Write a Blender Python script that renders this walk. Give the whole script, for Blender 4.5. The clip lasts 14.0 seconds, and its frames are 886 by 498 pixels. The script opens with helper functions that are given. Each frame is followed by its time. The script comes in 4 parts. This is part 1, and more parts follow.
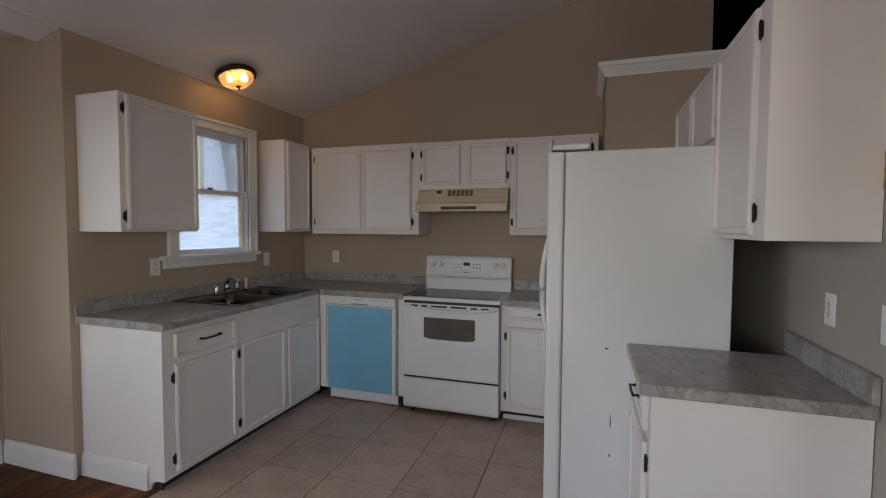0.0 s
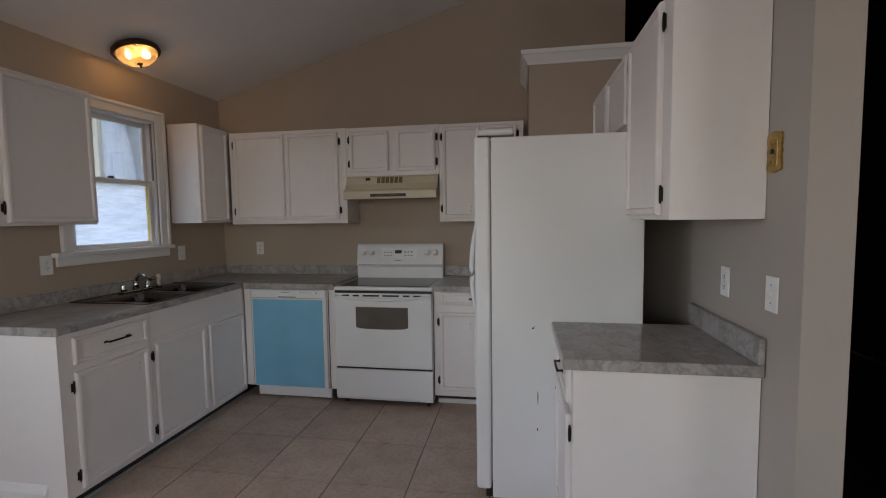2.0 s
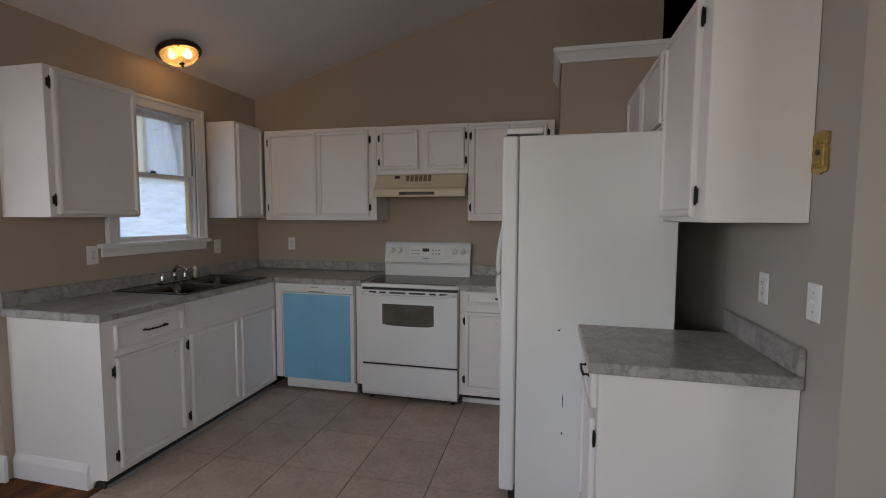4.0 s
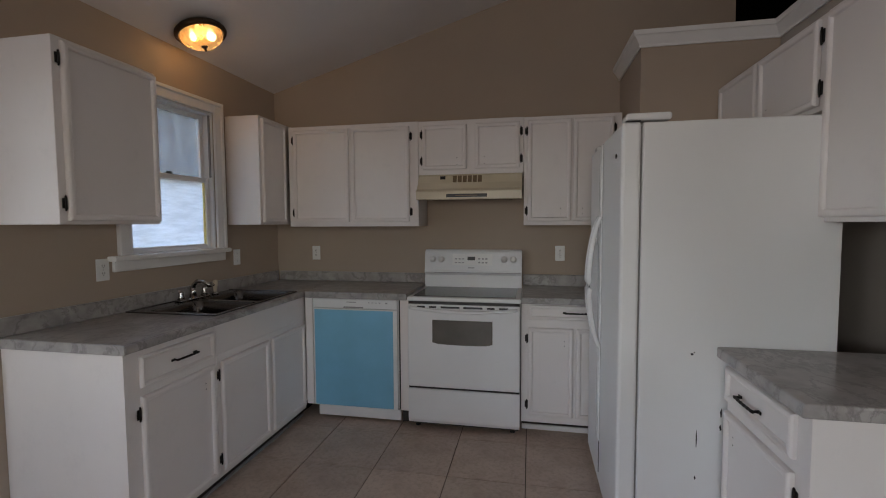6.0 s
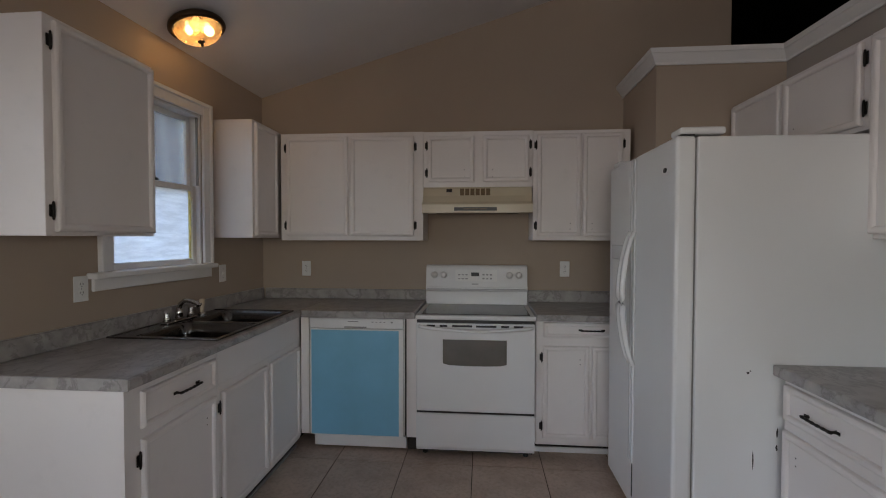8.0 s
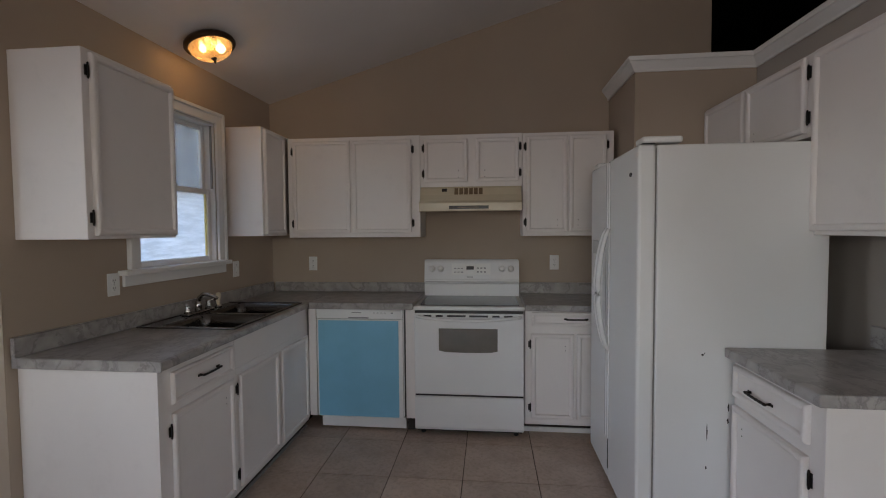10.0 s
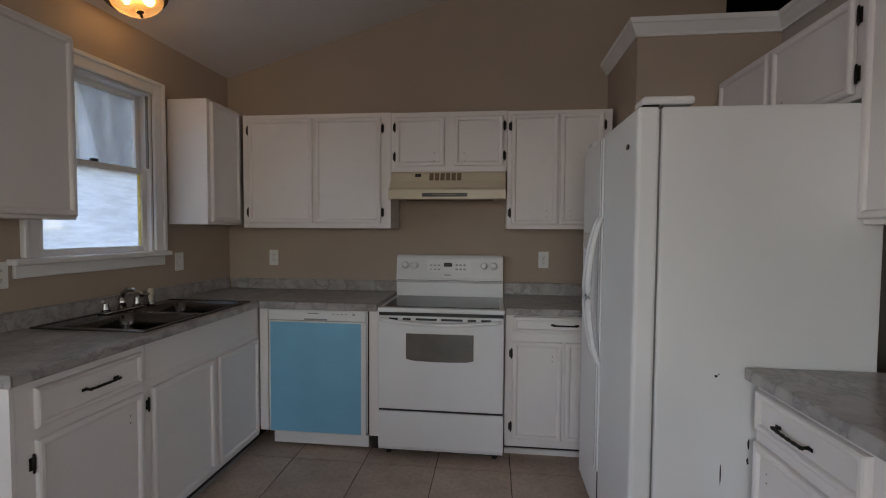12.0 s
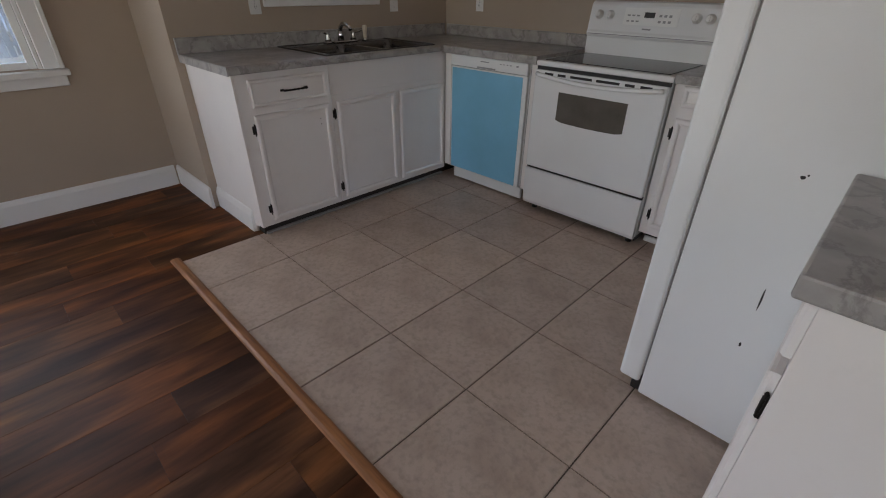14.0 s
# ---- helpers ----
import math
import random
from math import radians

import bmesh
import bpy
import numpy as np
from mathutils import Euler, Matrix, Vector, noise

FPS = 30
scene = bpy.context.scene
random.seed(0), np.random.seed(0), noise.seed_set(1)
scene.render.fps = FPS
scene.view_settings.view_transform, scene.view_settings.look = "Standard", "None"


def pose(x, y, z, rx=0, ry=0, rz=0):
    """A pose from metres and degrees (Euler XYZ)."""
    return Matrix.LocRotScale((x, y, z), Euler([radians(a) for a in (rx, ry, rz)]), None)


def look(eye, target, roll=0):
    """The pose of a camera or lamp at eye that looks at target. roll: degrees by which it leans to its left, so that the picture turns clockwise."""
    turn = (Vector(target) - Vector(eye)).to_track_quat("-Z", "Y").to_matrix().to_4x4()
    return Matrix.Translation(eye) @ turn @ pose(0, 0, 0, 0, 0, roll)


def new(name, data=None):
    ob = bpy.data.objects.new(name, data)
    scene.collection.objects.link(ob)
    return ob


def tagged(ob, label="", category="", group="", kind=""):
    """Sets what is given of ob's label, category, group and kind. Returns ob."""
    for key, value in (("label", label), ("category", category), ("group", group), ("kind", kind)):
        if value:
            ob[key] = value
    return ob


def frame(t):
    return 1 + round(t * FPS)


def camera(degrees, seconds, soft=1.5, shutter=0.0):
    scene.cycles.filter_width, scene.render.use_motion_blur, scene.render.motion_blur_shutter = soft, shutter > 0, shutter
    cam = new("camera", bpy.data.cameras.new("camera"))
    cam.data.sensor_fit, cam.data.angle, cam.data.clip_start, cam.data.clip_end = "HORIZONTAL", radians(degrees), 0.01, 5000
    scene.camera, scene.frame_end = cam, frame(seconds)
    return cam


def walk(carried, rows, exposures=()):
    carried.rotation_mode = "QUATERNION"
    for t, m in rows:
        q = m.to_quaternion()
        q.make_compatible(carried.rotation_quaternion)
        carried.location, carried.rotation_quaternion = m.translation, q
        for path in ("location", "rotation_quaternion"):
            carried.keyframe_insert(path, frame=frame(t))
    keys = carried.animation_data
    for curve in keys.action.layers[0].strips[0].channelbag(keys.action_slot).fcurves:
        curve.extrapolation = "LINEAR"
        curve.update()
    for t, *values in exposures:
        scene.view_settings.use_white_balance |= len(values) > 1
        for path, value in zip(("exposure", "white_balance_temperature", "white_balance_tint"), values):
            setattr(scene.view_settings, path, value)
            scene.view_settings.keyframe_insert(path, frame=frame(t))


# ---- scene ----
cam = camera(89.4, 14.0, 1.05)
PATH = [
    (0, (2.582, -3.785, 1.472), (1.967, -1.884, 1.38), 0.3),
    (0.5, (2.592, -3.771, 1.459), (2.082, -1.843, 1.317), -0.0),
    (1, (2.6, -3.77, 1.462), (2.171, -1.823, 1.31), -0.2),
    (1.5, (2.595, -3.766, 1.459), (2.193, -1.813, 1.312), -0.7),
    (2, (2.604, -3.763, 1.46), (2.273, -1.796, 1.316), -0.8),
    (2.5, (2.617, -3.767, 1.456), (2.322, -1.795, 1.298), -0.5),
    (3, (2.616, -3.781, 1.459), (2.284, -1.815, 1.306), 0.1),
    (3.5, (2.649, -3.78, 1.458), (2.185, -1.84, 1.308), 0.2),
    (6, (2.031, -3.493, 1.441), (1.649, -1.533, 1.325), -0.3),
    (6.5, (1.831, -3.453, 1.442), (1.464, -1.488, 1.374), -0.6),
    (7, (1.666, -3.44, 1.443), (1.368, -1.463, 1.401), -0.7),
    (7.5, (1.633, -3.421, 1.443), (1.41, -1.433, 1.4), -0.2),
    (8, (1.627, -3.407, 1.438), (1.454, -1.415, 1.388), 0.1),
    (10.5, (1.781, -3.659, 1.476), (1.571, -1.673, 1.385), -0.5),
    (11, (1.844, -3.623, 1.46), (1.768, -1.627, 1.356), -0.8),
    (11.5, (1.917, -3.43, 1.435), (1.984, -1.436, 1.291), -0.3),
    (12, (1.897, -3.193, 1.409), (1.675, -1.207, 1.325), 0.4),
    (12.5, (2.055, -3.025, 1.413), (0.987, -1.339, 1.29), 2.5),
    (13, (2.261, -3.014, 1.405), (0.838, -1.649, 1.066), -1.9),
    (13.5, (2.583, -2.973, 1.276), (1.353, -1.664, 0.397), 0.33),
    (14, (2.778, -2.876, 1.294), (1.563, -1.651, 0.283), 0.45),
]
walk(cam, [(t, look(eye, target, roll)) for t, eye, target, roll in PATH], [(0.0, 2.46, 6720, 13), (2.5, 2.39, 6720, 13), (3.5, 2.41, 6720, 13), (6.0, 2.28, 6720, 13), (8.0, 2.22, 6720, 13), (11.0, 2.22, 6720, 13), (12.0, 2.26, 6720, 13), (12.5, 2.41, 6720, 13), (13.0, 2.49, 6720, 13), (14.0, 2.49, 6720, 13)])

# ---- world, sun and window light ----
world = bpy.data.worlds.new("sky")
scene.world = world
world.use_nodes = True
sky = world.node_tree.nodes.new("ShaderNodeTexSky")
sky.sky_type = "NISHITA"
sky.sun_disc = False
sky.sun_elevation, sky.sun_rotation = radians(40), radians(15)
world.node_tree.links.new(sky.outputs["Color"], world.node_tree.nodes["Background"].inputs["Color"])
world.node_tree.nodes["Background"].inputs["Strength"].default_value = 0.15


def sun_from(elevation, azimuth, strength):
    lamp = bpy.data.lights.new("sun", "SUN")
    lamp.energy, lamp.angle, lamp.color = strength, radians(12.0), (1.0, 0.95, 0.87)
    ob = new("sun", lamp)
    e, a = radians(elevation), radians(azimuth)
    way = Vector((math.sin(a) * math.cos(e), math.cos(a) * math.cos(e), math.sin(e)))
    ob.matrix_world = look(way * 30, (0, 0, 0))


sun_from(40, 15, 1.3)


def window_light(name, eye, target, width, height, watts, colour=(0.93, 0.96, 1.0), spread=180):
    lamp = bpy.data.lights.new(name, "AREA")
    lamp.shape, lamp.size, lamp.size_y, lamp.energy, lamp.color = "RECTANGLE", width, height, watts, colour
    lamp.spread = radians(spread)
    ob = new(name, lamp)
    ob.matrix_world = look(eye, target)
    ob.visible_camera = True
    return ob


# ---- materials ----
def material(name):
    m = bpy.data.materials.new(name)
    m.use_nodes = True
    return m, m.node_tree.nodes, m.node_tree.links, m.node_tree.nodes["Principled BSDF"]


def noise_tex(nodes, links, scale, detail=4.0, stretch=(1, 1, 1), rough=0.55):
    co = nodes.new("ShaderNodeTexCoord")
    mp = nodes.new("ShaderNodeMapping")
    mp.inputs["Scale"].default_value = stretch
    links.new(co.outputs["Object"], mp.inputs["Vector"])
    n = nodes.new("ShaderNodeTexNoise")
    n.inputs["Scale"].default_value, n.inputs["Detail"].default_value, n.inputs["Roughness"].default_value = scale, detail, rough
    links.new(mp.outputs["Vector"], n.inputs["Vector"])
    return n


def ramp(nodes, links, source, stops):
    r = nodes.new("ShaderNodeValToRGB")
    while len(r.color_ramp.elements) < len(stops):
        r.color_ramp.elements.new(0.5)
    for e, (p, c) in zip(r.color_ramp.elements, stops):
        e.position, e.color = p, (*c, 1) if len(c) == 3 else c
    links.new(source, r.inputs["Fac"])
    return r


def bump_from(nodes, links, bsdf, source, strength, distance):
    b = nodes.new("ShaderNodeBump")
    b.inputs["Strength"].default_value, b.inputs["Distance"].default_value = strength, distance
    links.new(source, b.inputs["Height"])
    links.new(b.outputs["Normal"], bsdf.inputs["Normal"])
    return b


def mixed(nodes, links, fac, a, b, blend="MIX"):
    m = nodes.new("ShaderNodeMix")
    m.data_type, m.blend_type = "RGBA", blend
    for key, v in ((0, fac), (6, a), (7, b)):
        if isinstance(v, (int, float)):
            m.inputs[key].default_value = v
        elif isinstance(v, tuple):
            m.inputs[key].default_value = (*v, 1)
        else:
            links.new(v, m.inputs[key])
    return m.outputs[2]


def scaled(c, k):
    return tuple(min(1.0, v * k) for v in c)


def paint(name, colour, rough=0.5, vary=0.07, grain=140.0, relief=0.15, dirt=0.0, gloss=0.4):
    """Painted surface: broad tone shifts, roller or brush grain, and, with dirt, faint scuffs."""
    m, nodes, links, bsdf = material(name)
    broad = noise_tex(nodes, links, 1.7, 5)
    fine = noise_tex(nodes, links, grain, 3)
    tone = ramp(nodes, links, broad.outputs["Fac"], [(0.3, scaled(colour, 1 - vary)), (0.7, scaled(colour, 1 + vary * 0.6))])
    out = tone.outputs["Color"]
    if dirt:
        spots = noise_tex(nodes, links, 9.0, 8, rough=0.7)
        mask = ramp(nodes, links, spots.outputs["Fac"], [(0.56, (0, 0, 0)), (0.72, (dirt, dirt, dirt))])
        out = mixed(nodes, links, mask.outputs["Color"], out, scaled(colour, 0.55))
    links.new(out, bsdf.inputs["Base Color"])
    rr = ramp(nodes, links, broad.outputs["Fac"], [(0.3, (rough - 0.06,) * 3), (0.7, (rough + 0.08,) * 3)])
    links.new(rr.outputs["Color"], bsdf.inputs["Roughness"])
    bsdf.inputs["Specular IOR Level"].default_value = gloss
    bump_from(nodes, links, bsdf, fine.outputs["Fac"], relief, 0.002)
    return m


def plain(name, colour, rough=0.4, metal=0.0, vary=0.08, scale=25.0):
    m, nodes, links, bsdf = material(name)
    n = noise_tex(nodes, links, scale, 5)
    r = ramp(nodes, links, n.outputs["Fac"], [(0.3, scaled(colour, 1 - vary)), (0.7, scaled(colour, 1 + vary))])
    links.new(r.outputs["Color"], bsdf.inputs["Base Color"])
    bsdf.inputs["Roughness"].default_value, bsdf.inputs["Metallic"].default_value = rough, metal
    return m


def marble_laminate():
    m, nodes, links, bsdf = material("marble_laminate")
    warp = noise_tex(nodes, links, 5.0, 6)
    vein = noise_tex(nodes, links, 4.5, 7, (1.0, 1.6, 1.0), 0.6)
    cloud = noise_tex(nodes, links, 11.0, 6)
    add = nodes.new("ShaderNodeVectorMath")
    add.operation = "MULTIPLY_ADD"
    add.inputs[1].default_value = (0.35, 0.35, 0.35)
    links.new(warp.outputs["Color"], add.inputs[0])
    links.new(vein.inputs["Vector"].links[0].from_socket, add.inputs[2])
    links.new(add.outputs[0], vein.inputs["Vector"])
    base = ramp(nodes, links, cloud.outputs["Fac"], [(0.3, (0.26, 0.245, 0.237)), (0.7, (0.42, 0.40, 0.39))])
    mask = ramp(nodes, links, vein.outputs["Fac"], [(0.455, (0, 0, 0)), (0.5, (0.6, 0.6, 0.6)), (0.535, (0, 0, 0))])
    links.new(mixed(nodes, links, mask.outputs["Color"], base.outputs["Color"], (0.15, 0.135, 0.135)), bsdf.inputs["Base Color"])
    bsdf.inputs["Roughness"].default_value = 0.28
    return m


def tile_clay():
    m, nodes, links, bsdf = material("ceramic_tile")
    broad = noise_tex(nodes, links, 5.0, 6)
    fine = noise_tex(nodes, links, 38.0, 6)
    info = nodes.new("ShaderNodeObjectInfo")
    a = ramp(nodes, links, broad.outputs["Fac"], [(0.28, (0.39, 0.295, 0.235)), (0.5, (0.51, 0.405, 0.338)), (0.75, (0.58, 0.472, 0.40))])
    mask = ramp(nodes, links, fine.outputs["Fac"], [(0.45, (0, 0, 0)), (0.72, (0.5, 0.5, 0.5))])
    c = mixed(nodes, links, mask.outputs["Color"], a.outputs["Color"], (0.27, 0.22, 0.17))
    tint = ramp(nodes, links, info.outputs["Random"], [(0.0, (0.90, 0.90, 0.90)), (1.0, (1.06, 1.05, 1.03))])
    links.new(mixed(nodes, links, 1.0, c, tint.outputs["Color"], "MULTIPLY"), bsdf.inputs["Base Color"])
    bsdf.inputs["Roughness"].default_value = 0.45
    bump_from(nodes, links, bsdf, fine.outputs["Fac"], 0.12, 0.002)
    return m


def plank_wood():
    m, nodes, links, bsdf = material("plank_wood")
    info = nodes.new("ShaderNodeObjectInfo")
    grain = noise_tex(nodes, links, 5.0, 7, (9.0, 0.35, 1.0), 0.55)
    broad = noise_tex(nodes, links, 1.9, 3, (4.2, 0.26, 1.0), 0.4)
    off = nodes.new("ShaderNodeVectorMath")
    off.operation = "MULTIPLY_ADD"
    off.inputs[0].default_value = (31.0, 17.0, 5.0)
    links.new(info.outputs["Random"], off.inputs[1])
    for tex in (grain, broad):
        src = tex.inputs["Vector"].links[0].from_socket
        add = nodes.new("ShaderNodeVectorMath")
        add.operation = "ADD"
        links.new(src, add.inputs[0])
        links.new(off.outputs[0], add.inputs[1])
        links.new(add.outputs[0], tex.inputs["Vector"])
    links.new(nodes.new("ShaderNodeTexCoord").outputs["Object"], off.inputs[2])
    tone = ramp(nodes, links, info.outputs["Random"], [(0.0, (0.100, 0.040, 0.018)), (0.25, (0.125, 0.048, 0.018)), (0.5, (0.085, 0.044, 0.028)), (0.75, (0.140, 0.062, 0.024)), (1.0, (0.092, 0.046, 0.028))])
    dark = ramp(nodes, links, broad.outputs["Fac"], [(0.30, (0.40, 0.35, 0.33)), (0.5, (0.85, 0.78, 0.72)), (0.66, (1.8, 1.55, 1.15))])
    c = mixed(nodes, links, 1.0, tone.outputs["Color"], dark.outputs["Color"], "MULTIPLY")
    g = ramp(nodes, links, grain.outputs["Fac"], [(0.30, (0.72, 0.69, 0.67)), (0.55, (1.0, 1.0, 1.0)), (0.75, (1.25, 1.2, 1.15))])
    links.new(mixed(nodes, links, 1.0, c, g.outputs["Color"], "MULTIPLY"), bsdf.inputs["Base Color"])
    bsdf.inputs["Roughness"].default_value = 0.5
    bsdf.inputs["Specular IOR Level"].default_value = 0.14
    bump_from(nodes, links, bsdf, grain.outputs["Fac"], 0.18, 0.002)
    return m


def oak(name, colour, stretch):
    m, nodes, links, bsdf = material(name)
    grain = noise_tex(nodes, links, 7.0, 8, stretch, 0.6)
    r = ramp(nodes, links, grain.outputs["Fac"], [(0.3, scaled(colour, 0.6)), (0.7, scaled(colour, 1.25))])
    links.new(r.outputs["Color"], bsdf.inputs["Base Color"])
    bsdf.inputs["Roughness"].default_value = 0.45
    bump_from(nodes, links, bsdf, grain.outputs["Fac"], 0.15, 0.002)
    return m


def glass(name, haze=0.0, even=0.3, streak=(1, 1.0, 0.6)):
    """Window pane: clear, or partly clouded by a milky haze."""
    m, nodes, links, bsdf = material(name)
    out = nodes["Material Output"]
    clear = nodes.new("ShaderNodeBsdfTransparent")
    clear.inputs["Color"].default_value = (1, 1, 1, 1)
    shine = nodes.new("ShaderNodeBsdfGlossy")
    shine.inputs["Roughness"].default_value = 0.03
    fres = nodes.new("ShaderNodeFresnel")
    fres.inputs["IOR"].default_value = 1.45
    mix = nodes.new("ShaderNodeMixShader")
    links.new(fres.outputs[0], mix.inputs[0])
    links.new(clear.outputs[0], mix.inputs[1])
    links.new(shine.outputs[0], mix.inputs[2])
    last = mix.outputs[0]
    if haze:
        milk = nodes.new("ShaderNodeBsdfTranslucent")
        milk.inputs["Color"].default_value = (0.98, 0.985, 1.0, 1)
        smear = noise_tex(nodes, links, 9.0, 6, streak, 0.65)
        mask = ramp(nodes, links, smear.outputs["Fac"], [(0.38, (haze * even,) * 3), (0.68, (haze,) * 3)])
        mix2 = nodes.new("ShaderNodeMixShader")
        links.new(mask.outputs["Color"], mix2.inputs[0])
        links.new(last, mix2.inputs[1])
        links.new(milk.outputs[0], mix2.inputs[2])
        last = mix2.outputs[0]
    links.new(last, out.inputs["Surface"])
    return m


def backlit_strip(name, colour):
    """Thin translucent strip that daylight brightens from behind."""
    m, nodes, links, bsdf = material(name)
    thin = nodes.new("ShaderNodeBsdfTranslucent")
    n = noise_tex(nodes, links, 30.0, 4)
    r = ramp(nodes, links, n.outputs["Fac"], [(0.3, scaled(colour, 0.75)), (0.7, colour)])
    links.new(r.outputs["Color"], thin.inputs["Color"])
    links.new(r.outputs["Color"], bsdf.inputs["Base Color"])
    mix = nodes.new("ShaderNodeMixShader")
    mix.inputs[0].default_value = 0.8
    links.new(bsdf.outputs[0], mix.inputs[1])
    links.new(thin.outputs[0], mix.inputs[2])
    links.new(mix.outputs[0], nodes["Material Output"].inputs["Surface"])
    return m


def lit_glass(name, colour, strength, clear=0.0):
    """Amber glass lit from inside; with clear, the bulbs show through it."""
    m, nodes, links, bsdf = material(name)
    n = noise_tex(nodes, links, 9.0, 3)
    r = ramp(nodes, links, n.outputs["Fac"], [(0.35, scaled(colour, 0.55)), (0.52, colour), (0.68, (1.0, 0.80, 0.45))])
    links.new(r.outputs["Color"], bsdf.inputs["Base Color"])
    links.new(r.outputs["Color"], bsdf.inputs["Emission Color"])
    bsdf.inputs["Emission Strength"].default_value = strength
    bsdf.inputs["Roughness"].default_value = 0.12
    if clear:
        see = nodes.new("ShaderNodeBsdfTransparent")
        see.inputs["Color"].default_value = (1.0, 0.90, 0.66, 1)
        mix = nodes.new("ShaderNodeMixShader")
        mix.inputs[0].default_value = clear
        links.new(bsdf.outputs[0], mix.inputs[1])
        links.new(see.outputs[0], mix.inputs[2])
        links.new(mix.outputs[0], nodes["Material Output"].inputs["Surface"])
    return m


def siding(name, colour):
    m, nodes, links, bsdf = material(name)
    n = noise_tex(nodes, links, 3.0, 6)
    r = ramp(nodes, links, n.outputs["Fac"], [(0.3, scaled(colour, 0.88)), (0.7, scaled(colour, 1.06))])
    links.new(r.outputs["Color"], bsdf.inputs["Base Color"])
    bsdf.inputs["Roughness"].default_value = 0.6
    return m


WHITE = paint("white_paint", (0.775, 0.737, 0.722), 0.42, 0.04, 60.0, 0.12, 0.10)
TRIM = paint("trim_white", (0.78, 0.775, 0.77), 0.4, 0.03, 60.0, 0.1, 0.05)
BEIGE = paint("beige_wall_paint", (0.42, 0.343, 0.275), 0.62, 0.05, 220.0, 0.22, 0.0, 0.3)
# Greyer copy of the beige, with cool daylight mixed into the colour.
BEIGE_COOLLIT = paint("cool_lit_beige_wall", (0.395, 0.357, 0.323), 0.6, 0.05, 220.0, 0.22, 0.0, 0.3)
CEIL = paint("ceiling_paint", (0.78, 0.76, 0.755), 0.8, 0.04, 160.0, 0.3, 0.0, 0.2)
# Near-black colour puts the hall's lack of light into its surfaces.
HALLDARK = paint("unlit_hall_black", (0.012, 0.011, 0.010), 0.9, 0.05, 160.0, 0.2, 0.0, 0.1)
ENAMEL = plain("appliance_enamel", (0.76, 0.765, 0.77), 0.22, 0.0, 0.02, 3.0)
FRIDGE = paint("fridge_textured_enamel", (0.74, 0.745, 0.75), 0.38, 0.03, 300.0, 0.35, 0.0)
GASKET = plain("grey_gasket", (0.24, 0.235, 0.23), 0.7)
ALMOND = plain("almond_enamel", (0.56, 0.49, 0.36), 0.3, 0.0, 0.04, 4.0)
SLOT = plain("brown_slot", (0.16, 0.11, 0.06), 0.6)
BLACK = plain("black_plastic", (0.012, 0.012, 0.013), 0.35)
IRON = plain("black_iron", (0.014, 0.012, 0.011), 0.45, 0.6)
GLASSTOP = plain("black_ceramic_glass", (0.012, 0.012, 0.013), 0.12)
GLASSTOP.node_tree.nodes["Principled BSDF"].inputs["Specular IOR Level"].default_value = 0.12
OVENGLASS = plain("oven_window_glass", (0.20, 0.19, 0.165), 0.07, 0.5, 0.15, 8.0)
BLUE = plain("blue_protective_film", (0.19, 0.47, 0.67), 0.5, 0.0, 0.05, 5.0)
STEEL = plain("stainless_steel", (0.14, 0.134, 0.13), 0.2, 1.0, 0.1, 60.0)
CHROME = plain("chrome", (0.5, 0.5, 0.5), 0.08, 1.0, 0.03)
BRONZE = plain("dark_bronze", (0.055, 0.035, 0.022), 0.35, 0.8)
BRASS = plain("tarnished_brass", (0.42, 0.29, 0.10), 0.35, 0.9, 0.3, 60.0)
IVORY = plain("ivory_plastic", (0.66, 0.60, 0.48), 0.4)
PLATE = plain("white_plastic", (0.78, 0.78, 0.77), 0.35, 0.0, 0.02)
SHADEGREY = plain("grey_print", (0.30, 0.30, 0.31), 0.5)
GROUT = plain("dark_grout", (0.085, 0.066, 0.05), 0.9, 0.0, 0.2, 40.0)
# Near black for shade at the toe kicks; also fills plank seams.
TOESHADE_SEAM = plain("toe_shade_and_seam", (0.028, 0.024, 0.021), 0.85)
MARBLE = marble_laminate()
TILE = tile_clay()
PLANK = plank_wood()
STRIP = oak("oak_threshold", (0.30, 0.125, 0.045), (0.8, 9.0, 9.0))
PANE = glass("clear_pane", 0.04)
# Haze added to pale the view outside and brighten the pane.
MILKY = glass("milky_pane", 0.20, 0.35, (3.0, 1.0, 0.5))
HAZY = glass("hazy_pane", 0.85, 0.62, (0.5, 1.0, 2.6))
BOWL = lit_glass("lamp_bowl", (0.95, 0.66, 0.30), 0.07, 0.55)
BULBGLASS = lit_glass("bulb", (1.0, 0.84, 0.55), 1.5)
BACKLIT_YELLOW = backlit_strip("backlit_yellow_strip", (0.95, 0.83, 0.46))
YELLOW = siding("tan_trim_paint", (0.62, 0.49, 0.27))
GREYSIDING = siding("grey_lap_siding", (0.58, 0.61, 0.66))
BLUESIDING = siding("blue_lap_siding", (0.21, 0.27, 0.35))
ROOF = siding("shingle", (0.16, 0.16, 0.17))
# Fence and yard colours are lowered to read as backlit and in shadow.
FENCEWOOD = oak("weathered_fence", (0.036, 0.033, 0.032), (6.0, 6.0, 0.6))
EARTH = paint("dry_grass_ground", (0.075, 0.072, 0.05), 0.95, 0.3, 30.0, 0.6, 0.4, 0.1)
BUSH = plain("bush_leaf", (0.11, 0.085, 0.055), 0.7, 0.0, 0.4, 9.0)


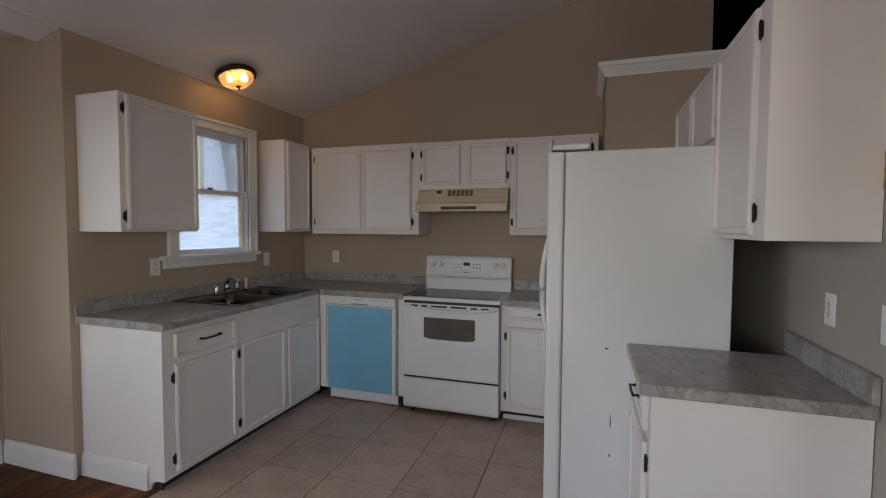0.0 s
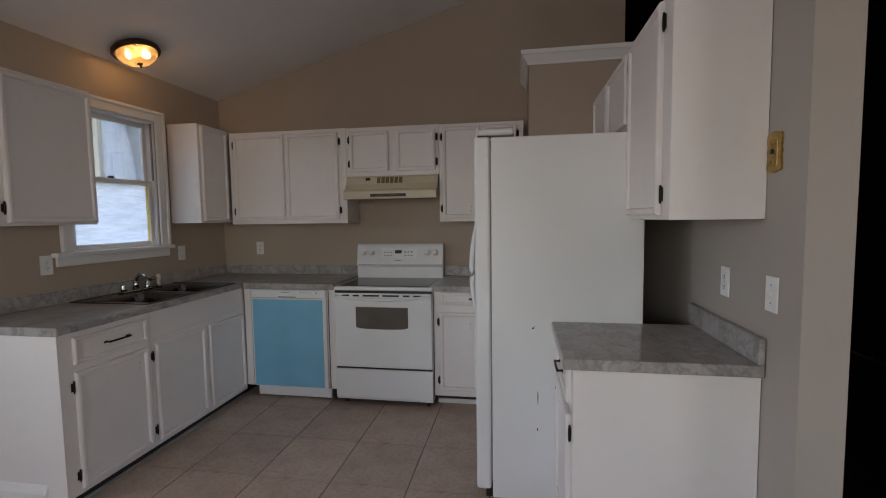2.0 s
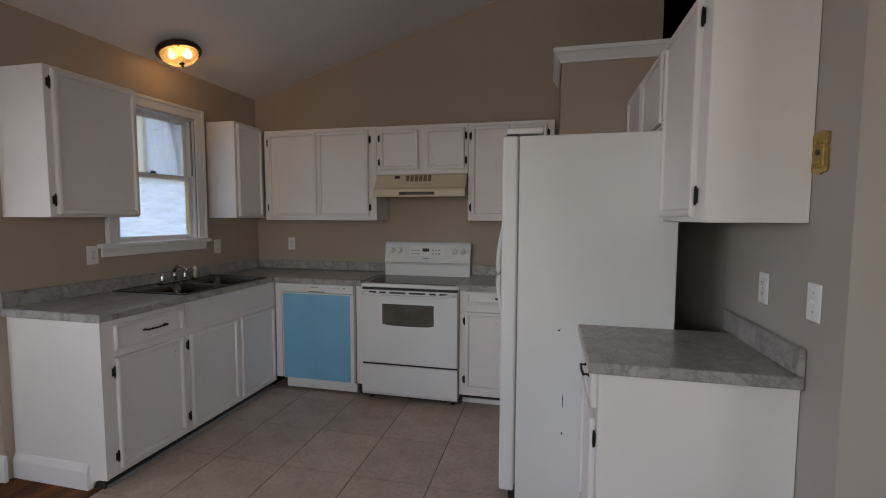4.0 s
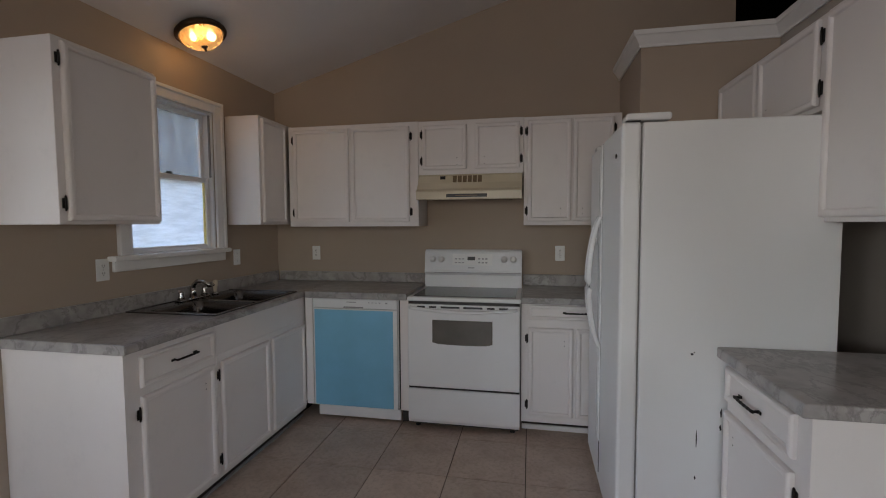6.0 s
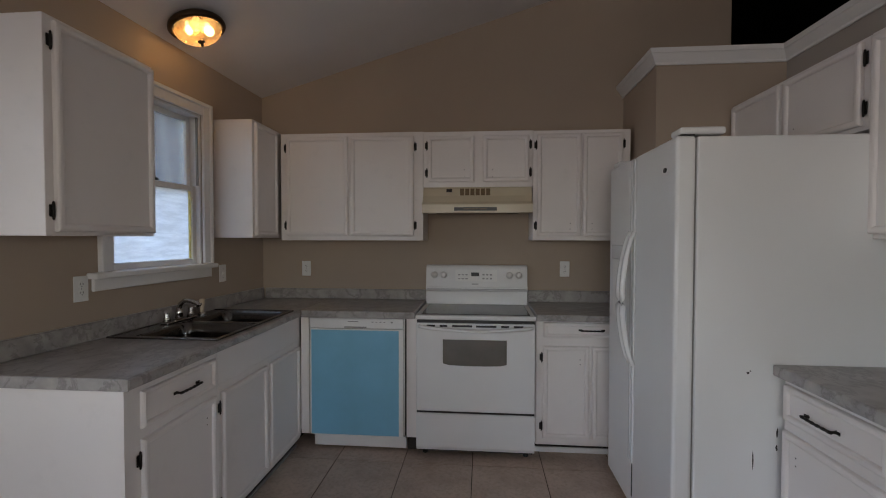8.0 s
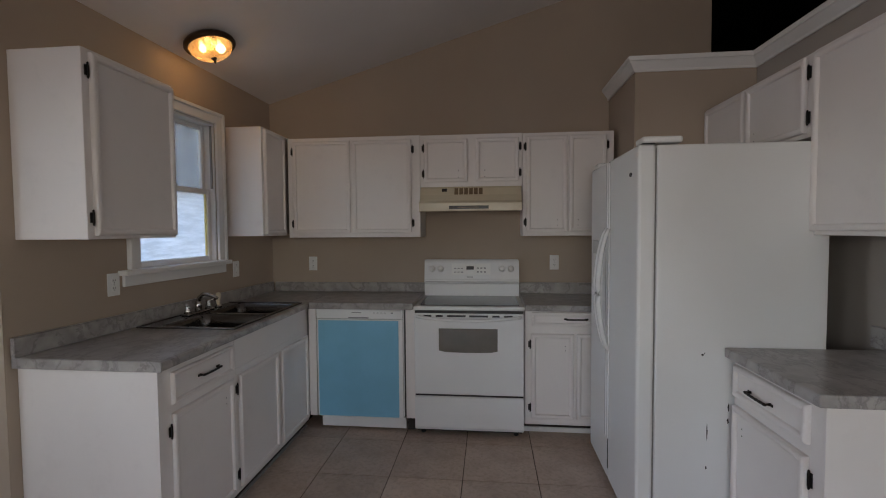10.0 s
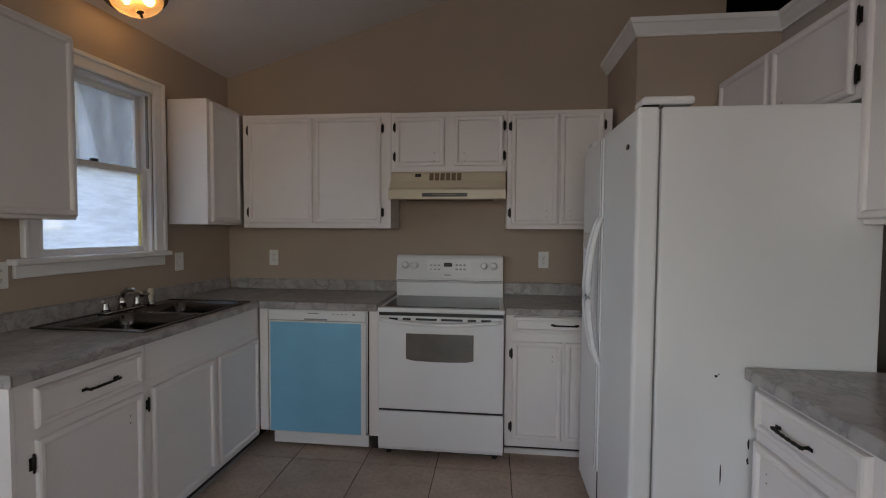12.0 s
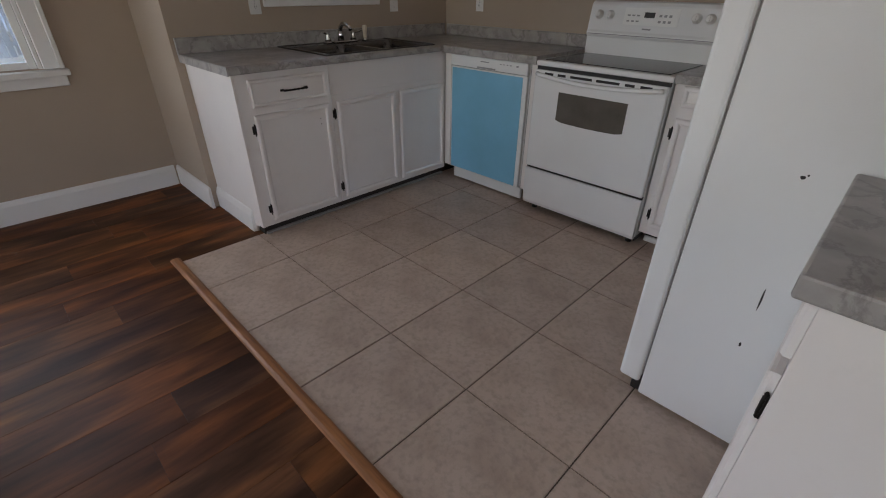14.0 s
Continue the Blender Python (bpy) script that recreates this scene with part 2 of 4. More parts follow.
# ---- building helpers ----
def box(bm, x0, x1, y0, y1, z0, z1, bevel=0.0, segments=1):
    made = bmesh.ops.create_cube(bm, size=1.0)["verts"]
    c = Vector(((x0 + x1) / 2, (y0 + y1) / 2, (z0 + z1) / 2))
    for v in made:
        v.co = Vector((v.co.x * abs(x1 - x0), v.co.y * abs(y1 - y0), v.co.z * abs(z1 - z0))) + c
    if bevel:
        edges = list({e for v in made for e in v.link_edges})
        bmesh.ops.bevel(bm, geom=edges, offset=bevel, segments=segments, affect="EDGES", profile=0.5)


def prism(bm, outline, axis, a, b):
    """Extrude a closed outline of (u, v) along an axis from a to b."""
    def at(u, v, w):
        return {"x": (w, u, v), "y": (u, w, v), "z": (u, v, w)}[axis]
    low = [bm.verts.new(at(u, v, a)) for u, v in outline]
    high = [bm.verts.new(at(u, v, b)) for u, v in outline]
    n = len(outline)
    for i in range(n):
        bm.faces.new((low[i], low[(i + 1) % n], high[(i + 1) % n], high[i]))
    bm.faces.new(low[::-1])
    bm.faces.new(high)
    bmesh.ops.recalc_face_normals(bm, faces=bm.faces[:])


def lathe(bm, profile, m=Matrix(), segments=20):
    """Turn a profile of (radius, height) about the local z axis."""
    rings = []
    for r, z in profile:
        rings.append([bm.verts.new(m @ Vector((r * math.cos(k * math.tau / segments), r * math.sin(k * math.tau / segments), z))) for k in range(segments)])
    for a, b in zip(rings, rings[1:]):
        for k in range(segments):
            f = bm.faces.new((a[k], a[(k + 1) % segments], b[(k + 1) % segments], b[k]))
            f.smooth = True
    bm.faces.new(rings[0][::-1])
    bm.faces.new(rings[-1])


def tube(bm, points, radius, segments=10):
    """A round bar along a line of points; radius may be one number or one for each point."""
    points = [Vector(p) for p in points]
    radii = radius if isinstance(radius, (list, tuple)) else [radius] * len(points)
    rings = []
    for i, p in enumerate(points):
        way = (points[min(i + 1, len(points) - 1)] - points[max(i - 1, 0)]).normalized()
        turn = way.to_track_quat("Z", "Y").to_matrix()
        rings.append([bm.verts.new(p + turn @ Vector((radii[i] * math.cos(k * math.tau / segments), radii[i] * math.sin(k * math.tau / segments), 0))) for k in range(segments)])
    for a, b in zip(rings, rings[1:]):
        for k in range(segments):
            f = bm.faces.new((a[k], a[(k + 1) % segments], b[(k + 1) % segments], b[k]))
            f.smooth = True
    bm.faces.new(rings[0][::-1])
    bm.faces.new(rings[-1])


def mesh_of(name, bm, mat):
    bmesh.ops.recalc_face_normals(bm, faces=bm.faces[:])
    me = bpy.data.meshes.new(name)
    bm.to_mesh(me)
    bm.free()
    me.materials.append(mat)
    return me


def part(name, bm, mat, parent, label=""):
    ob = new(name, mesh_of(name, bm, mat))
    ob.parent = parent
    return tagged(ob, label)


def thing(name, label, category, m=Matrix(), group="", kind=""):
    ob = new(name)
    ob.empty_display_size = 0.1
    ob.matrix_world = m
    return tagged(ob, label, category, group, kind)


def solid(name, bm, mat, label, category, m=Matrix(), group="", kind=""):
    ob = new(name, mesh_of(name, bm, mat))
    ob.matrix_world = m
    return tagged(ob, label, category, group, kind)


def block(name, mat, parent, x0, x1, y0, y1, z0, z1, bevel=0.002, label="", segments=1):
    bm = bmesh.new()
    box(bm, x0, x1, y0, y1, z0, z1, bevel, segments)
    return part(name, bm, mat, parent, label)


# Frames of the walls: local x runs along the wall, -y comes out of it, z is up.
BACK = pose(0, 0.08, 0)
LEFT = pose(-0.2, 0, 0, 0, 0, 90)
RIGHT = pose(3.425, 0, 0, 0, 0, -90)
DINING = pose(-0.87, -2.02, 0, 0, 0, 90)
LEFT_WALL = pose(-0.14, 0.08, 0, 0, 0, 87)


# ---- large structure ----
def ceiling_z(x, y):
    return 2.60 + 0.295 * x - 0.03 * max(y, -2.1)


def sheet(name, xs, ys, height, thick, mat, label):
    bm = bmesh.new()
    low = [[bm.verts.new((x, y, height(x, y))) for y in ys] for x in xs]
    high = [[bm.verts.new((x, y, height(x, y) + thick)) for y in ys] for x in xs]
    for i in range(len(xs) - 1):
        for j in range(len(ys) - 1):
            bm.faces.new((low[i][j], low[i][j + 1], low[i + 1][j + 1], low[i + 1][j]))
            bm.faces.new((high[i][j], high[i + 1][j], high[i + 1][j + 1], high[i][j + 1]))
    for j in range(len(ys) - 1):
        for i in (0, len(xs) - 1):
            bm.faces.new((low[i][j], low[i][j + 1], high[i][j + 1], high[i][j]))
    for i in range(len(xs) - 1):
        for j in (0, len(ys) - 1):
            bm.faces.new((low[i][j], low[i + 1][j], high[i + 1][j], high[i][j]))
    return solid(name, bm, mat, label, "ceiling", kind="structure")


sheet("ceiling_1", (-0.45, 3.48), (0.25, -2.1, -9.6), ceiling_z, 0.14, CEIL, "sloping vaulted ceiling painted flat pale grey white")
sheet("ceiling_2", (-1.15, -0.24), (-1.90, -2.1, -9.6), lambda x, y: 2.583, 0.14, CEIL, "flat pale ceiling over the dining bay")
sheet("ceiling_3", (3.48, 6.2), (-2.3, -9.6), lambda x, y: ceiling_z(3.48, -3), 0.14, CEIL, "pale ceiling over the living room")
sheet("ceiling_4", (3.48, 6.2), (2.8, -2.3), lambda x, y: 3.75, 0.14, HALLDARK, "unlit hall ceiling with darkness painted near black")


def wall(name, m, x0, x1, z1, thick, mat, label, *openings):
    """Wall in its own frame, with openings (x0, x1, z0, z1) cut through it, listed from high x to low."""
    bm = bmesh.new()
    for a, b, c, d in openings:
        box(bm, b, x1, 0, thick, 0, z1)
        box(bm, a, b, 0, thick, 0, c)
        box(bm, a, b, 0, thick, d, z1)
        x1 = a
    box(bm, x0, x1, 0, thick, 0, z1)
    return solid(name, bm, mat, label, "wall", m, kind="structure")


bm = bmesh.new()
prism(bm, [(-0.35, 0), (3.44, 0), (3.44, ceiling_z(3.44, 0) + 0.06), (-0.35, ceiling_z(-0.35, 0) + 0.06)], "y", 0.08, 0.22)
solid("wall_back", bm, BEIGE, "beige painted gable wall behind the stove", "wall", kind="structure")
wall("wall_left", LEFT_WALL, -2.088, 0.14, 2.70, 0.15, BEIGE, "beige painted kitchen wall with the sink window", (-1.41, -0.735, 1.265, 2.22))
JOG = pose(-0.87, -2.012, 0)
wall("wall_jog", JOG, -0.16, 0.62, 2.70, 0.11, BEIGE, "short beige return wall beside the cabinets")
wall("wall_dining", DINING, -6.6, 0.12, 2.70, 0.16, BEIGE, "beige painted dining wall with its window and an added one", (-1.69, -0.53, 0.86, 2.255), (-4.50, -3.00, 0.83, 2.34))
wall("wall_behind", pose(0, -8.4, 0, 0, 0, 180), -6.2, 2.8, 4.2, 0.15, BEIGE, "unseen beige rear wall with an added window", (-2.6, -0.2, 0.83, 2.34))
wall("wall_living", pose(6.05, 0, 0, 0, 0, -90), 2.3, 9.6, 4.2, 0.15, BEIGE, "unseen beige side wall with an added window", (4.15, 5.65, 0.83, 2.34))
# Hall walls carry their darkness in the colour.
wall("wall_hall_side", pose(6.05, 0, 0, 0, 0, -90), -2.9, 2.3, 4.2, 0.15, HALLDARK, "unlit hall wall with darkness painted near black")
wall("wall_hall_back", pose(0, 2.7, 0), 3.2, 6.2, 4.2, 0.15, HALLDARK, "unlit hall wall with darkness painted near black")
# Unseen wall, added to block living room light from the hall.
wall("wall_hall_front", pose(0, -2.25, 0), 4.2, 6.1, 4.2, 0.1, BEIGE, "unseen beige wall added to keep light out of the hall")
wall("wall_hall_left", pose(3.41, 0.22, 0, 0, 0, 90), 0.0, 2.6, 4.2, 0.12, HALLDARK, "unlit hall wall with darkness painted near black")

wall("wall_partition", RIGHT, -0.07, 2.31, 2.555, 0.13, BEIGE_COOLLIT, "beige partition wall that stops below the vault")
bm = bmesh.new()
box(bm, 2.68, 3.424, -0.56, 0.079, 0, 2.554)
solid("wall_chase", bm, BEIGE, "boxed beige chase in the corner behind the fridge", "wall", kind="structure")


def sweep(bm, line, profile):
    """Carry a profile of (distance to the right of the line, z) along a level line, with mitred corners."""
    line = [Vector(p) for p in line]
    rings = []
    for i, p in enumerate(line):
        d0 = (p - line[i - 1]).normalized() if i else (line[1] - p).normalized()
        d1 = (line[i + 1] - p).normalized() if i < len(line) - 1 else d0
        n0, n1 = Vector((d0.y, -d0.x)), Vector((d1.y, -d1.x))
        n = (n0 + n1) / (1 + n0.dot(n1))
        rings.append([bm.verts.new((p.x + n.x * u, p.y + n.y * u, z)) for u, z in profile])
    k = len(profile)
    for a, b in zip(rings, rings[1:]):
        for i in range(k):
            bm.faces.new((a[i], a[(i + 1) % k], b[(i + 1) % k], b[i]))
    bm.faces.new(rings[0][::-1])
    bm.faces.new(rings[-1])


bm = bmesh.new()
ends = [(RIGHT @ Vector((a, b, 0))).to_2d() for a, b in ((0.562, -0.002), (2.312, -0.002), (2.312, 0.135))]
sweep(bm, [(2.678, 0.078), (2.678, -0.562), (ends[0].x, -0.562), *ends[1:]],
      [(0, 2.484), (0.010, 2.484), (0.012, 2.498), (0.022, 2.511), (0.036, 2.531), (0.042, 2.542), (0.050, 2.546), (0.053, 2.572), (0, 2.574)])
solid("trim_crown", bm, TRIM, "white crown moulding capping the low partition and chase", "moulding", kind="structure")


def baseboard(name, m, x0, x1, height=0.145):
    bm = bmesh.new()
    prism(bm, [(0.0, 0.0), (-0.018, 0.0), (-0.018, height - 0.03), (-0.014, height - 0.018), (-0.012, height - 0.006), (-0.006, height), (0.0, height)], "x", x0, x1)
    return solid(name, bm, TRIM, "tall white painted baseboard with a moulded top", "baseboard", m, kind="structure")


baseboard("baseboard_1", DINING @ pose(0, -0.002, 0), -6.37, -0.02)
baseboard("baseboard_2", JOG @ pose(0, -0.002, 0), 0.02, 0.64)
baseboard("baseboard_3", RIGHT @ pose(0, -0.002, 0), 2.118, 2.327)
baseboard("baseboard_4", RIGHT @ pose(2.312, 0, 0, 0, 0, 90), 0.0, 0.13)

bm = bmesh.new()
box(bm, -2.4, 6.2, -9.6, 2.8, -0.3, -0.014)
solid("floor_1", bm, GROUT, "subfloor slab under tile and planks", "floor", kind="structure")
bm = bmesh.new()
box(bm, 0.325, 3.55, -2.415, 0.078, -0.0138, -0.004)
tile_floor = solid("floor_2", bm, GROUT, "square beige ceramic floor tiles with dark grout", "floor", kind="structure")
bm = bmesh.new()
box(bm, -2.2, 6.0, -8.39, -2.46, -0.0138, -0.006)
wood_floor = solid("floor_3", bm, TOESHADE_SEAM, "dark reddish brown wood plank floor", "floor", kind="structure")
bm = bmesh.new()
prism(bm, [(-2.411, 0.001), (-2.415, 0.007), (-2.425, 0.011), (-2.445, 0.011), (-2.457, 0.006), (-2.463, -0.004), (-2.416, -0.006)], "x", 0.29, 3.6)
solid("trim_threshold", bm, STRIP, "orange oak threshold strip between tile and planks", "threshold", kind="structure")


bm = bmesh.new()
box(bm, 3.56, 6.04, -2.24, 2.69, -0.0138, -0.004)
solid("floor_4", bm, HALLDARK, "unlit hall floor with darkness painted near black", "floor", kind="structure")


# ---- windows ----
def casing(m, parent, x0, x1, z0, z1, w, proud=0.02):
    """Flat casing with a raised outer back band round an opening."""
    for n, (a, b, c, d) in (("casing", (x0 - w, x0, z0, z1 + w)), ("casing", (x1, x1 + w, z0, z1 + w)), ("casing", (x0, x1, z1, z1 + w))):
        block(n, TRIM, parent, a, b, -proud, -0.001, c, d, 0.004)
    for a, b, c, d in ((x0 - w - 0.012, x0 - w + 0.012, z0, z1 + w + 0.012), (x1 + w - 0.012, x1 + w + 0.012, z0, z1 + w + 0.012), (x0 - w + 0.012, x1 + w - 0.012, z1 + w - 0.012, z1 + w + 0.012)):
        block("back_band", TRIM, parent, a, b, -proud - 0.012, -0.001, c, d, 0.004)


def sash(parent, x0, x1, y, z0, z1, rail, pane):
    """One sash frame with its pane, at depth y in the wall."""
    f = block("sash", TRIM, parent, x0, x0 + rail, y - 0.017, y + 0.017, z0, z1, 0.003)
    block("sash", TRIM, parent, x1 - rail, x1, y - 0.017, y + 0.017, z0, z1, 0.003)
    block("sash", TRIM, parent, x0 + rail, x1 - rail, y - 0.016, y + 0.016, z0, z0 + rail, 0.003)
    block("sash", TRIM, parent, x0 + rail, x1 - rail, y - 0.016, y + 0.016, z1 - rail, z1, 0.003)
    p = block("pane", pane, parent, x0 + rail - 0.004, x1 - rail + 0.004, y - 0.002, y + 0.002, z0 + rail - 0.004, z1 - rail + 0.004, 0.0)
    p.visible_shadow = False
    return f


w1 = thing("window_1", "white double-hung kitchen window with a hazy lower sash", "window", LEFT_WALL, kind="structure")
casing(LEFT_WALL, w1, -1.41, -0.735, 1.27, 2.22, 0.068)
block("window_sill", TRIM, w1, -1.545, -0.645, -0.055, 0.05, 1.24, 1.268, 0.006, segments=2)
block("apron", TRIM, w1, -1.525, -0.665, -0.02, -0.001, 1.18, 1.24, 0.004)
for a, b in ((-1.41, -1.395), (-0.75, -0.735)):
    block("jamb", TRIM, w1, a, b, 0.0, 0.15, 1.268, 2.22, 0.002)
block("jamb", TRIM, w1, -1.395, -0.75, 0.0, 0.15, 2.205, 2.22, 0.002)
# Milky pane lifts the dim view through the upper sash.
sash(w1, -1.395, -0.75, 0.085, 1.73, 2.205, 0.03, MILKY)
sash(w1, -1.395, -0.75, 0.045, 1.27, 1.765, 0.034, HAZY)
block("sash_lock", IRON, w1, -1.11, -1.07, 0.018, 0.04, 1.765, 1.78, 0.004, "dark metal sash lock")
block("track", GASKET, w1, -0.7575, -0.7505, 0.008, 0.022, 1.77, 2.203, 0.0, "dark jamb track")
# Made-up translucent strip gives the bright yellow jamb seen past the pane.
block("jamb_glow_strip", BACKLIT_YELLOW, w1, -0.803, -0.7845, 0.0405, 0.0425, 1.305, 1.73, 0.0, "added yellow strip standing for the backlit jamb")

w2 = thing("window_2", "tall white dining window with a moulded casing", "window", DINING, kind="structure")
casing(DINING, w2, -1.69, -0.53, 0.86, 2.255, 0.088, 0.022)
block("window_sill", TRIM, w2, -1.805, -0.415, -0.06, 0.07, 0.82, 0.856, 0.007, segments=2)
block("apron", TRIM, w2, -1.785, -0.435, -0.022, -0.001, 0.76, 0.82, 0.004)
for a, b in ((-1.69, -1.67), (-0.55, -0.53)):
    block("jamb", TRIM, w2, a, b, 0.0, 0.16, 0.86, 2.255, 0.002)
block("jamb", TRIM, w2, -1.67, -0.55, 0.0, 0.16, 2.235, 2.255, 0.002)
sash(w2, -1.67, -0.55, 0.06, 0.857, 2.235, 0.04, MILKY)

# Windows 3 to 5 are out of view, added to hold fill lamps.
w3 = thing("window_3", "unseen white dining window added for a fill lamp", "window", DINING, kind="structure")
casing(DINING, w3, -4.50, -3.00, 0.82, 2.34, 0.10, 0.022)
block("window_sill", TRIM, w3, -4.64, -2.86, -0.06, 0.06, 0.79, 0.82, 0.007, segments=2)
block("apron", TRIM, w3, -4.62, -2.88, -0.022, -0.001, 0.725, 0.79, 0.004)
sash(w3, -4.50, -3.00, 0.06, 0.83, 2.34, 0.045, PANE)

w4 = thing("window_4", "unseen white side window added for a fill lamp", "window", pose(6.05, 0, 0, 0, 0, -90), kind="structure")
casing(None, w4, 4.15, 5.65, 0.82, 2.34, 0.10, 0.022)
block("window_sill", TRIM, w4, 4.01, 5.79, -0.06, 0.06, 0.79, 0.82, 0.007, segments=2)
sash(w4, 4.15, 5.65, 0.04, 0.83, 2.34, 0.045, PANE)

w5 = thing("window_5", "unseen white rear window added for a fill lamp", "window", pose(0, -8.4, 0, 0, 0, 180), kind="structure")
casing(None, w5, -2.6, -0.2, 0.82, 2.34, 0.10, 0.022)
block("window_sill", TRIM, w5, -2.74, -0.06, -0.06, 0.06, 0.79, 0.82, 0.007, segments=2)
sash(w5, -2.6, -0.2, 0.04, 0.83, 2.34, 0.045, PANE)

# Dining lamp stands in for sky; the other three are added fill.
window_light("dining_daylight", DINING @ Vector((-1.45, 0.12, 1.56)), DINING @ Vector((-1.45, -2, 0.8)), 0.44, 1.34, 1.8, (0.92, 0.95, 1.0), 140)
window_light("second_fill", DINING @ Vector((-3.75, 0.10, 1.60)), DINING @ Vector((-3.75, -2, 0.7)), 1.40, 1.45, 3.6, (0.96, 0.97, 1.0), 140)
window_light("living_fill", (6.15, -4.9, 1.6), (3.0, -4.2, 1.9), 1.4, 1.4, 3.8, (1.0, 0.96, 0.92))
window_light("rear_fill", (1.4, -8.5, 1.6), (1.2, -3.0, 1.75), 2.3, 1.45, 8.4, (1.0, 0.94, 0.88))


# ---- cabinet parts ----
def hinge(parent, x, y, z):
    bm = bmesh.new()
    box(bm, x - 0.013, x - 0.002, y - 0.004, y, z - 0.022, z + 0.022, 0.0015)
    box(bm, x + 0.002, x + 0.012, y - 0.0045, y, z - 0.026, z + 0.026, 0.0015)
    lathe(bm, [(0.002, -0.034), (0.0045, -0.029), (0.0035, -0.025), (0.005, -0.022), (0.005, 0.022), (0.0035, 0.025), (0.0045, 0.029), (0.002, 0.034)], pose(x, y - 0.006, z), 8)
    return part("hinge", bm, IRON, parent, "black iron hinge")


def pull(parent, x, y, z, half=0.072):
    """Wrought bar pull, twisted, with flattened ends."""
    bm = bmesh.new()
    n = 17
    pts = [(x - half + 2 * half * i / (n - 1), y - 0.022 - 0.003 * math.sin(i * math.pi / (n - 1)), z) for i in range(n)]
    tube(bm, pts, [0.0035 + 0.003 * abs(math.sin(i * 1.15)) for i in range(n)], 8)
    for s in (-1, 1):
        tube(bm, [(x + s * (half - 0.008), y, z), (x + s * (half - 0.008), y - 0.012, z), (x + s * (half - 0.006), y - 0.022, z)], [0.007, 0.0045, 0.005], 8)
        box(bm, x + s * half - 0.01, x + s * half + 0.01, y - 0.004, y, z - 0.006, z + 0.006, 0.0015)
    return part("handle", bm, IRON, parent, "black wrought iron pull")


def rim(bm, x0, x1, z0, z1, profile):
    """A mitred rectangular frame; profile lists (inset from the outer edge, y)."""
    rings = [[bm.verts.new((a, y, b)) for a, b in ((x0 + d, z0 + d), (x1 - d, z0 + d), (x1 - d, z1 - d), (x0 + d, z1 - d))] for d, y in profile]
    for p, q in zip(rings, rings[1:] + rings[:1]):
        for k in range(4):
            bm.faces.new((p[k], p[(k + 1) % 4], q[(k + 1) % 4], q[k]))


def front(parent, name, x0, x1, z0, z1, y, rail=0.03, side="", thick=0.022, holes=None):
    """A framed door or drawer front lying on the face frame at y, with hinges on one side."""
    bm = bmesh.new()
    f = y - thick
    rim(bm, x0, x1, z0, z1, [(0.0, y - 0.001), (0.0, f + 0.009), (0.003, f + 0.003), (0.009, f), (rail - 0.010, f), (rail - 0.004, f + 0.003), (rail, f + 0.010), (rail, y - 0.001)])
    d = part(name, bm, WHITE, parent)
    bm = bmesh.new()
    box(bm, x0 + rail - 0.006, x1 - rail + 0.006, f + 0.012, y - 0.003, z0 + rail - 0.006, z1 - rail + 0.006)
    part("panel", bm, WHITE, d)
    if side:
        x = x0 - 0.008 if side == "l" else x1 + 0.008
        inset = min(0.075, (z1 - z0) * 0.2)
        hinge(d, x, y - 0.001, z0 + inset)
        hinge(d, x, y - 0.001, z1 - inset)
    for hx, hz in holes or ():
        bm = bmesh.new()
        lathe(bm, [(0.003, -0.001), (0.003, 0.001)], pose(hx, f + 0.012, hz, 90), 8)
        part("screw_hole", bm, BLACK, d, "empty knob hole")
    return d


def upper(label, m, x0, x1, z0, z1, depth, group="wall cabinets", back=-0.002):
    c = thing("wall_cabinet", label, "cabinet", m, group)
    block("body", WHITE, c, x0, x1, -depth, back, z0, z1, 0.002)
    return c


def base(label, m, x0, x1, z1, depth, toe=0.085, recess=0.035, group="base cabinets"):
    c = thing("base_cabinet", label, "cabinet", m, group)
    block("body", WHITE, c, x0, x1, -depth, -0.002, toe, z1, 0.002)
    # This board's colour carries the shade under the cabinet.
    block("toe_kick", TOESHADE_SEAM, c, x0 + 0.002, x1 - 0.002, -depth + recess, -0.01, 0.001, toe, 0.0, "recessed toe kick with shade in its colour")
    return c


# ---- wall cabinets ----
c = upper("white painted single door wall cabinet beside the window", LEFT, -1.95, -1.425, 1.443, 2.228, 0.29, back=0.045)
front(c, "door", -1.918, -1.435, 1.458, 2.213, -0.29, side="l")
c = upper("white painted corner wall cabinet past the window", LEFT, -0.541, 0.07, 1.436, 2.224, 0.305, back=-0.035)
front(c, "door", -0.515, -0.20, 1.452, 2.208, -0.305, side="r")

c = upper("white painted double door wall cabinet in the corner", BACK, 0.148, 1.205, 1.418, 2.198, 0.285)
front(c, "door", 0.193, 0.655, 1.452, 2.168, -0.285, side="l")
front(c, "door", 0.675, 1.138, 1.452, 2.166, -0.285, side="r")
c = upper("short white painted wall cabinet over the range hood", BACK, 1.207, 1.982, 1.80, 2.194, 0.285)
front(c, "door", 1.24, 1.57, 1.836, 2.16, -0.285, side="l", holes=((1.50, 1.92), (1.50, 1.87)))
front(c, "door", 1.634, 1.955, 1.836, 2.16, -0.285, side="r", holes=((1.70, 1.92), (1.70, 1.87)))
c = upper("white painted double door wall cabinet beside the chase", BACK, 1.984, 2.645, 1.421, 2.19, 0.285)
front(c, "door", 2.012, 2.312, 1.45, 2.165, -0.285, side="l", holes=((2.24, 1.54), (2.24, 1.50)))
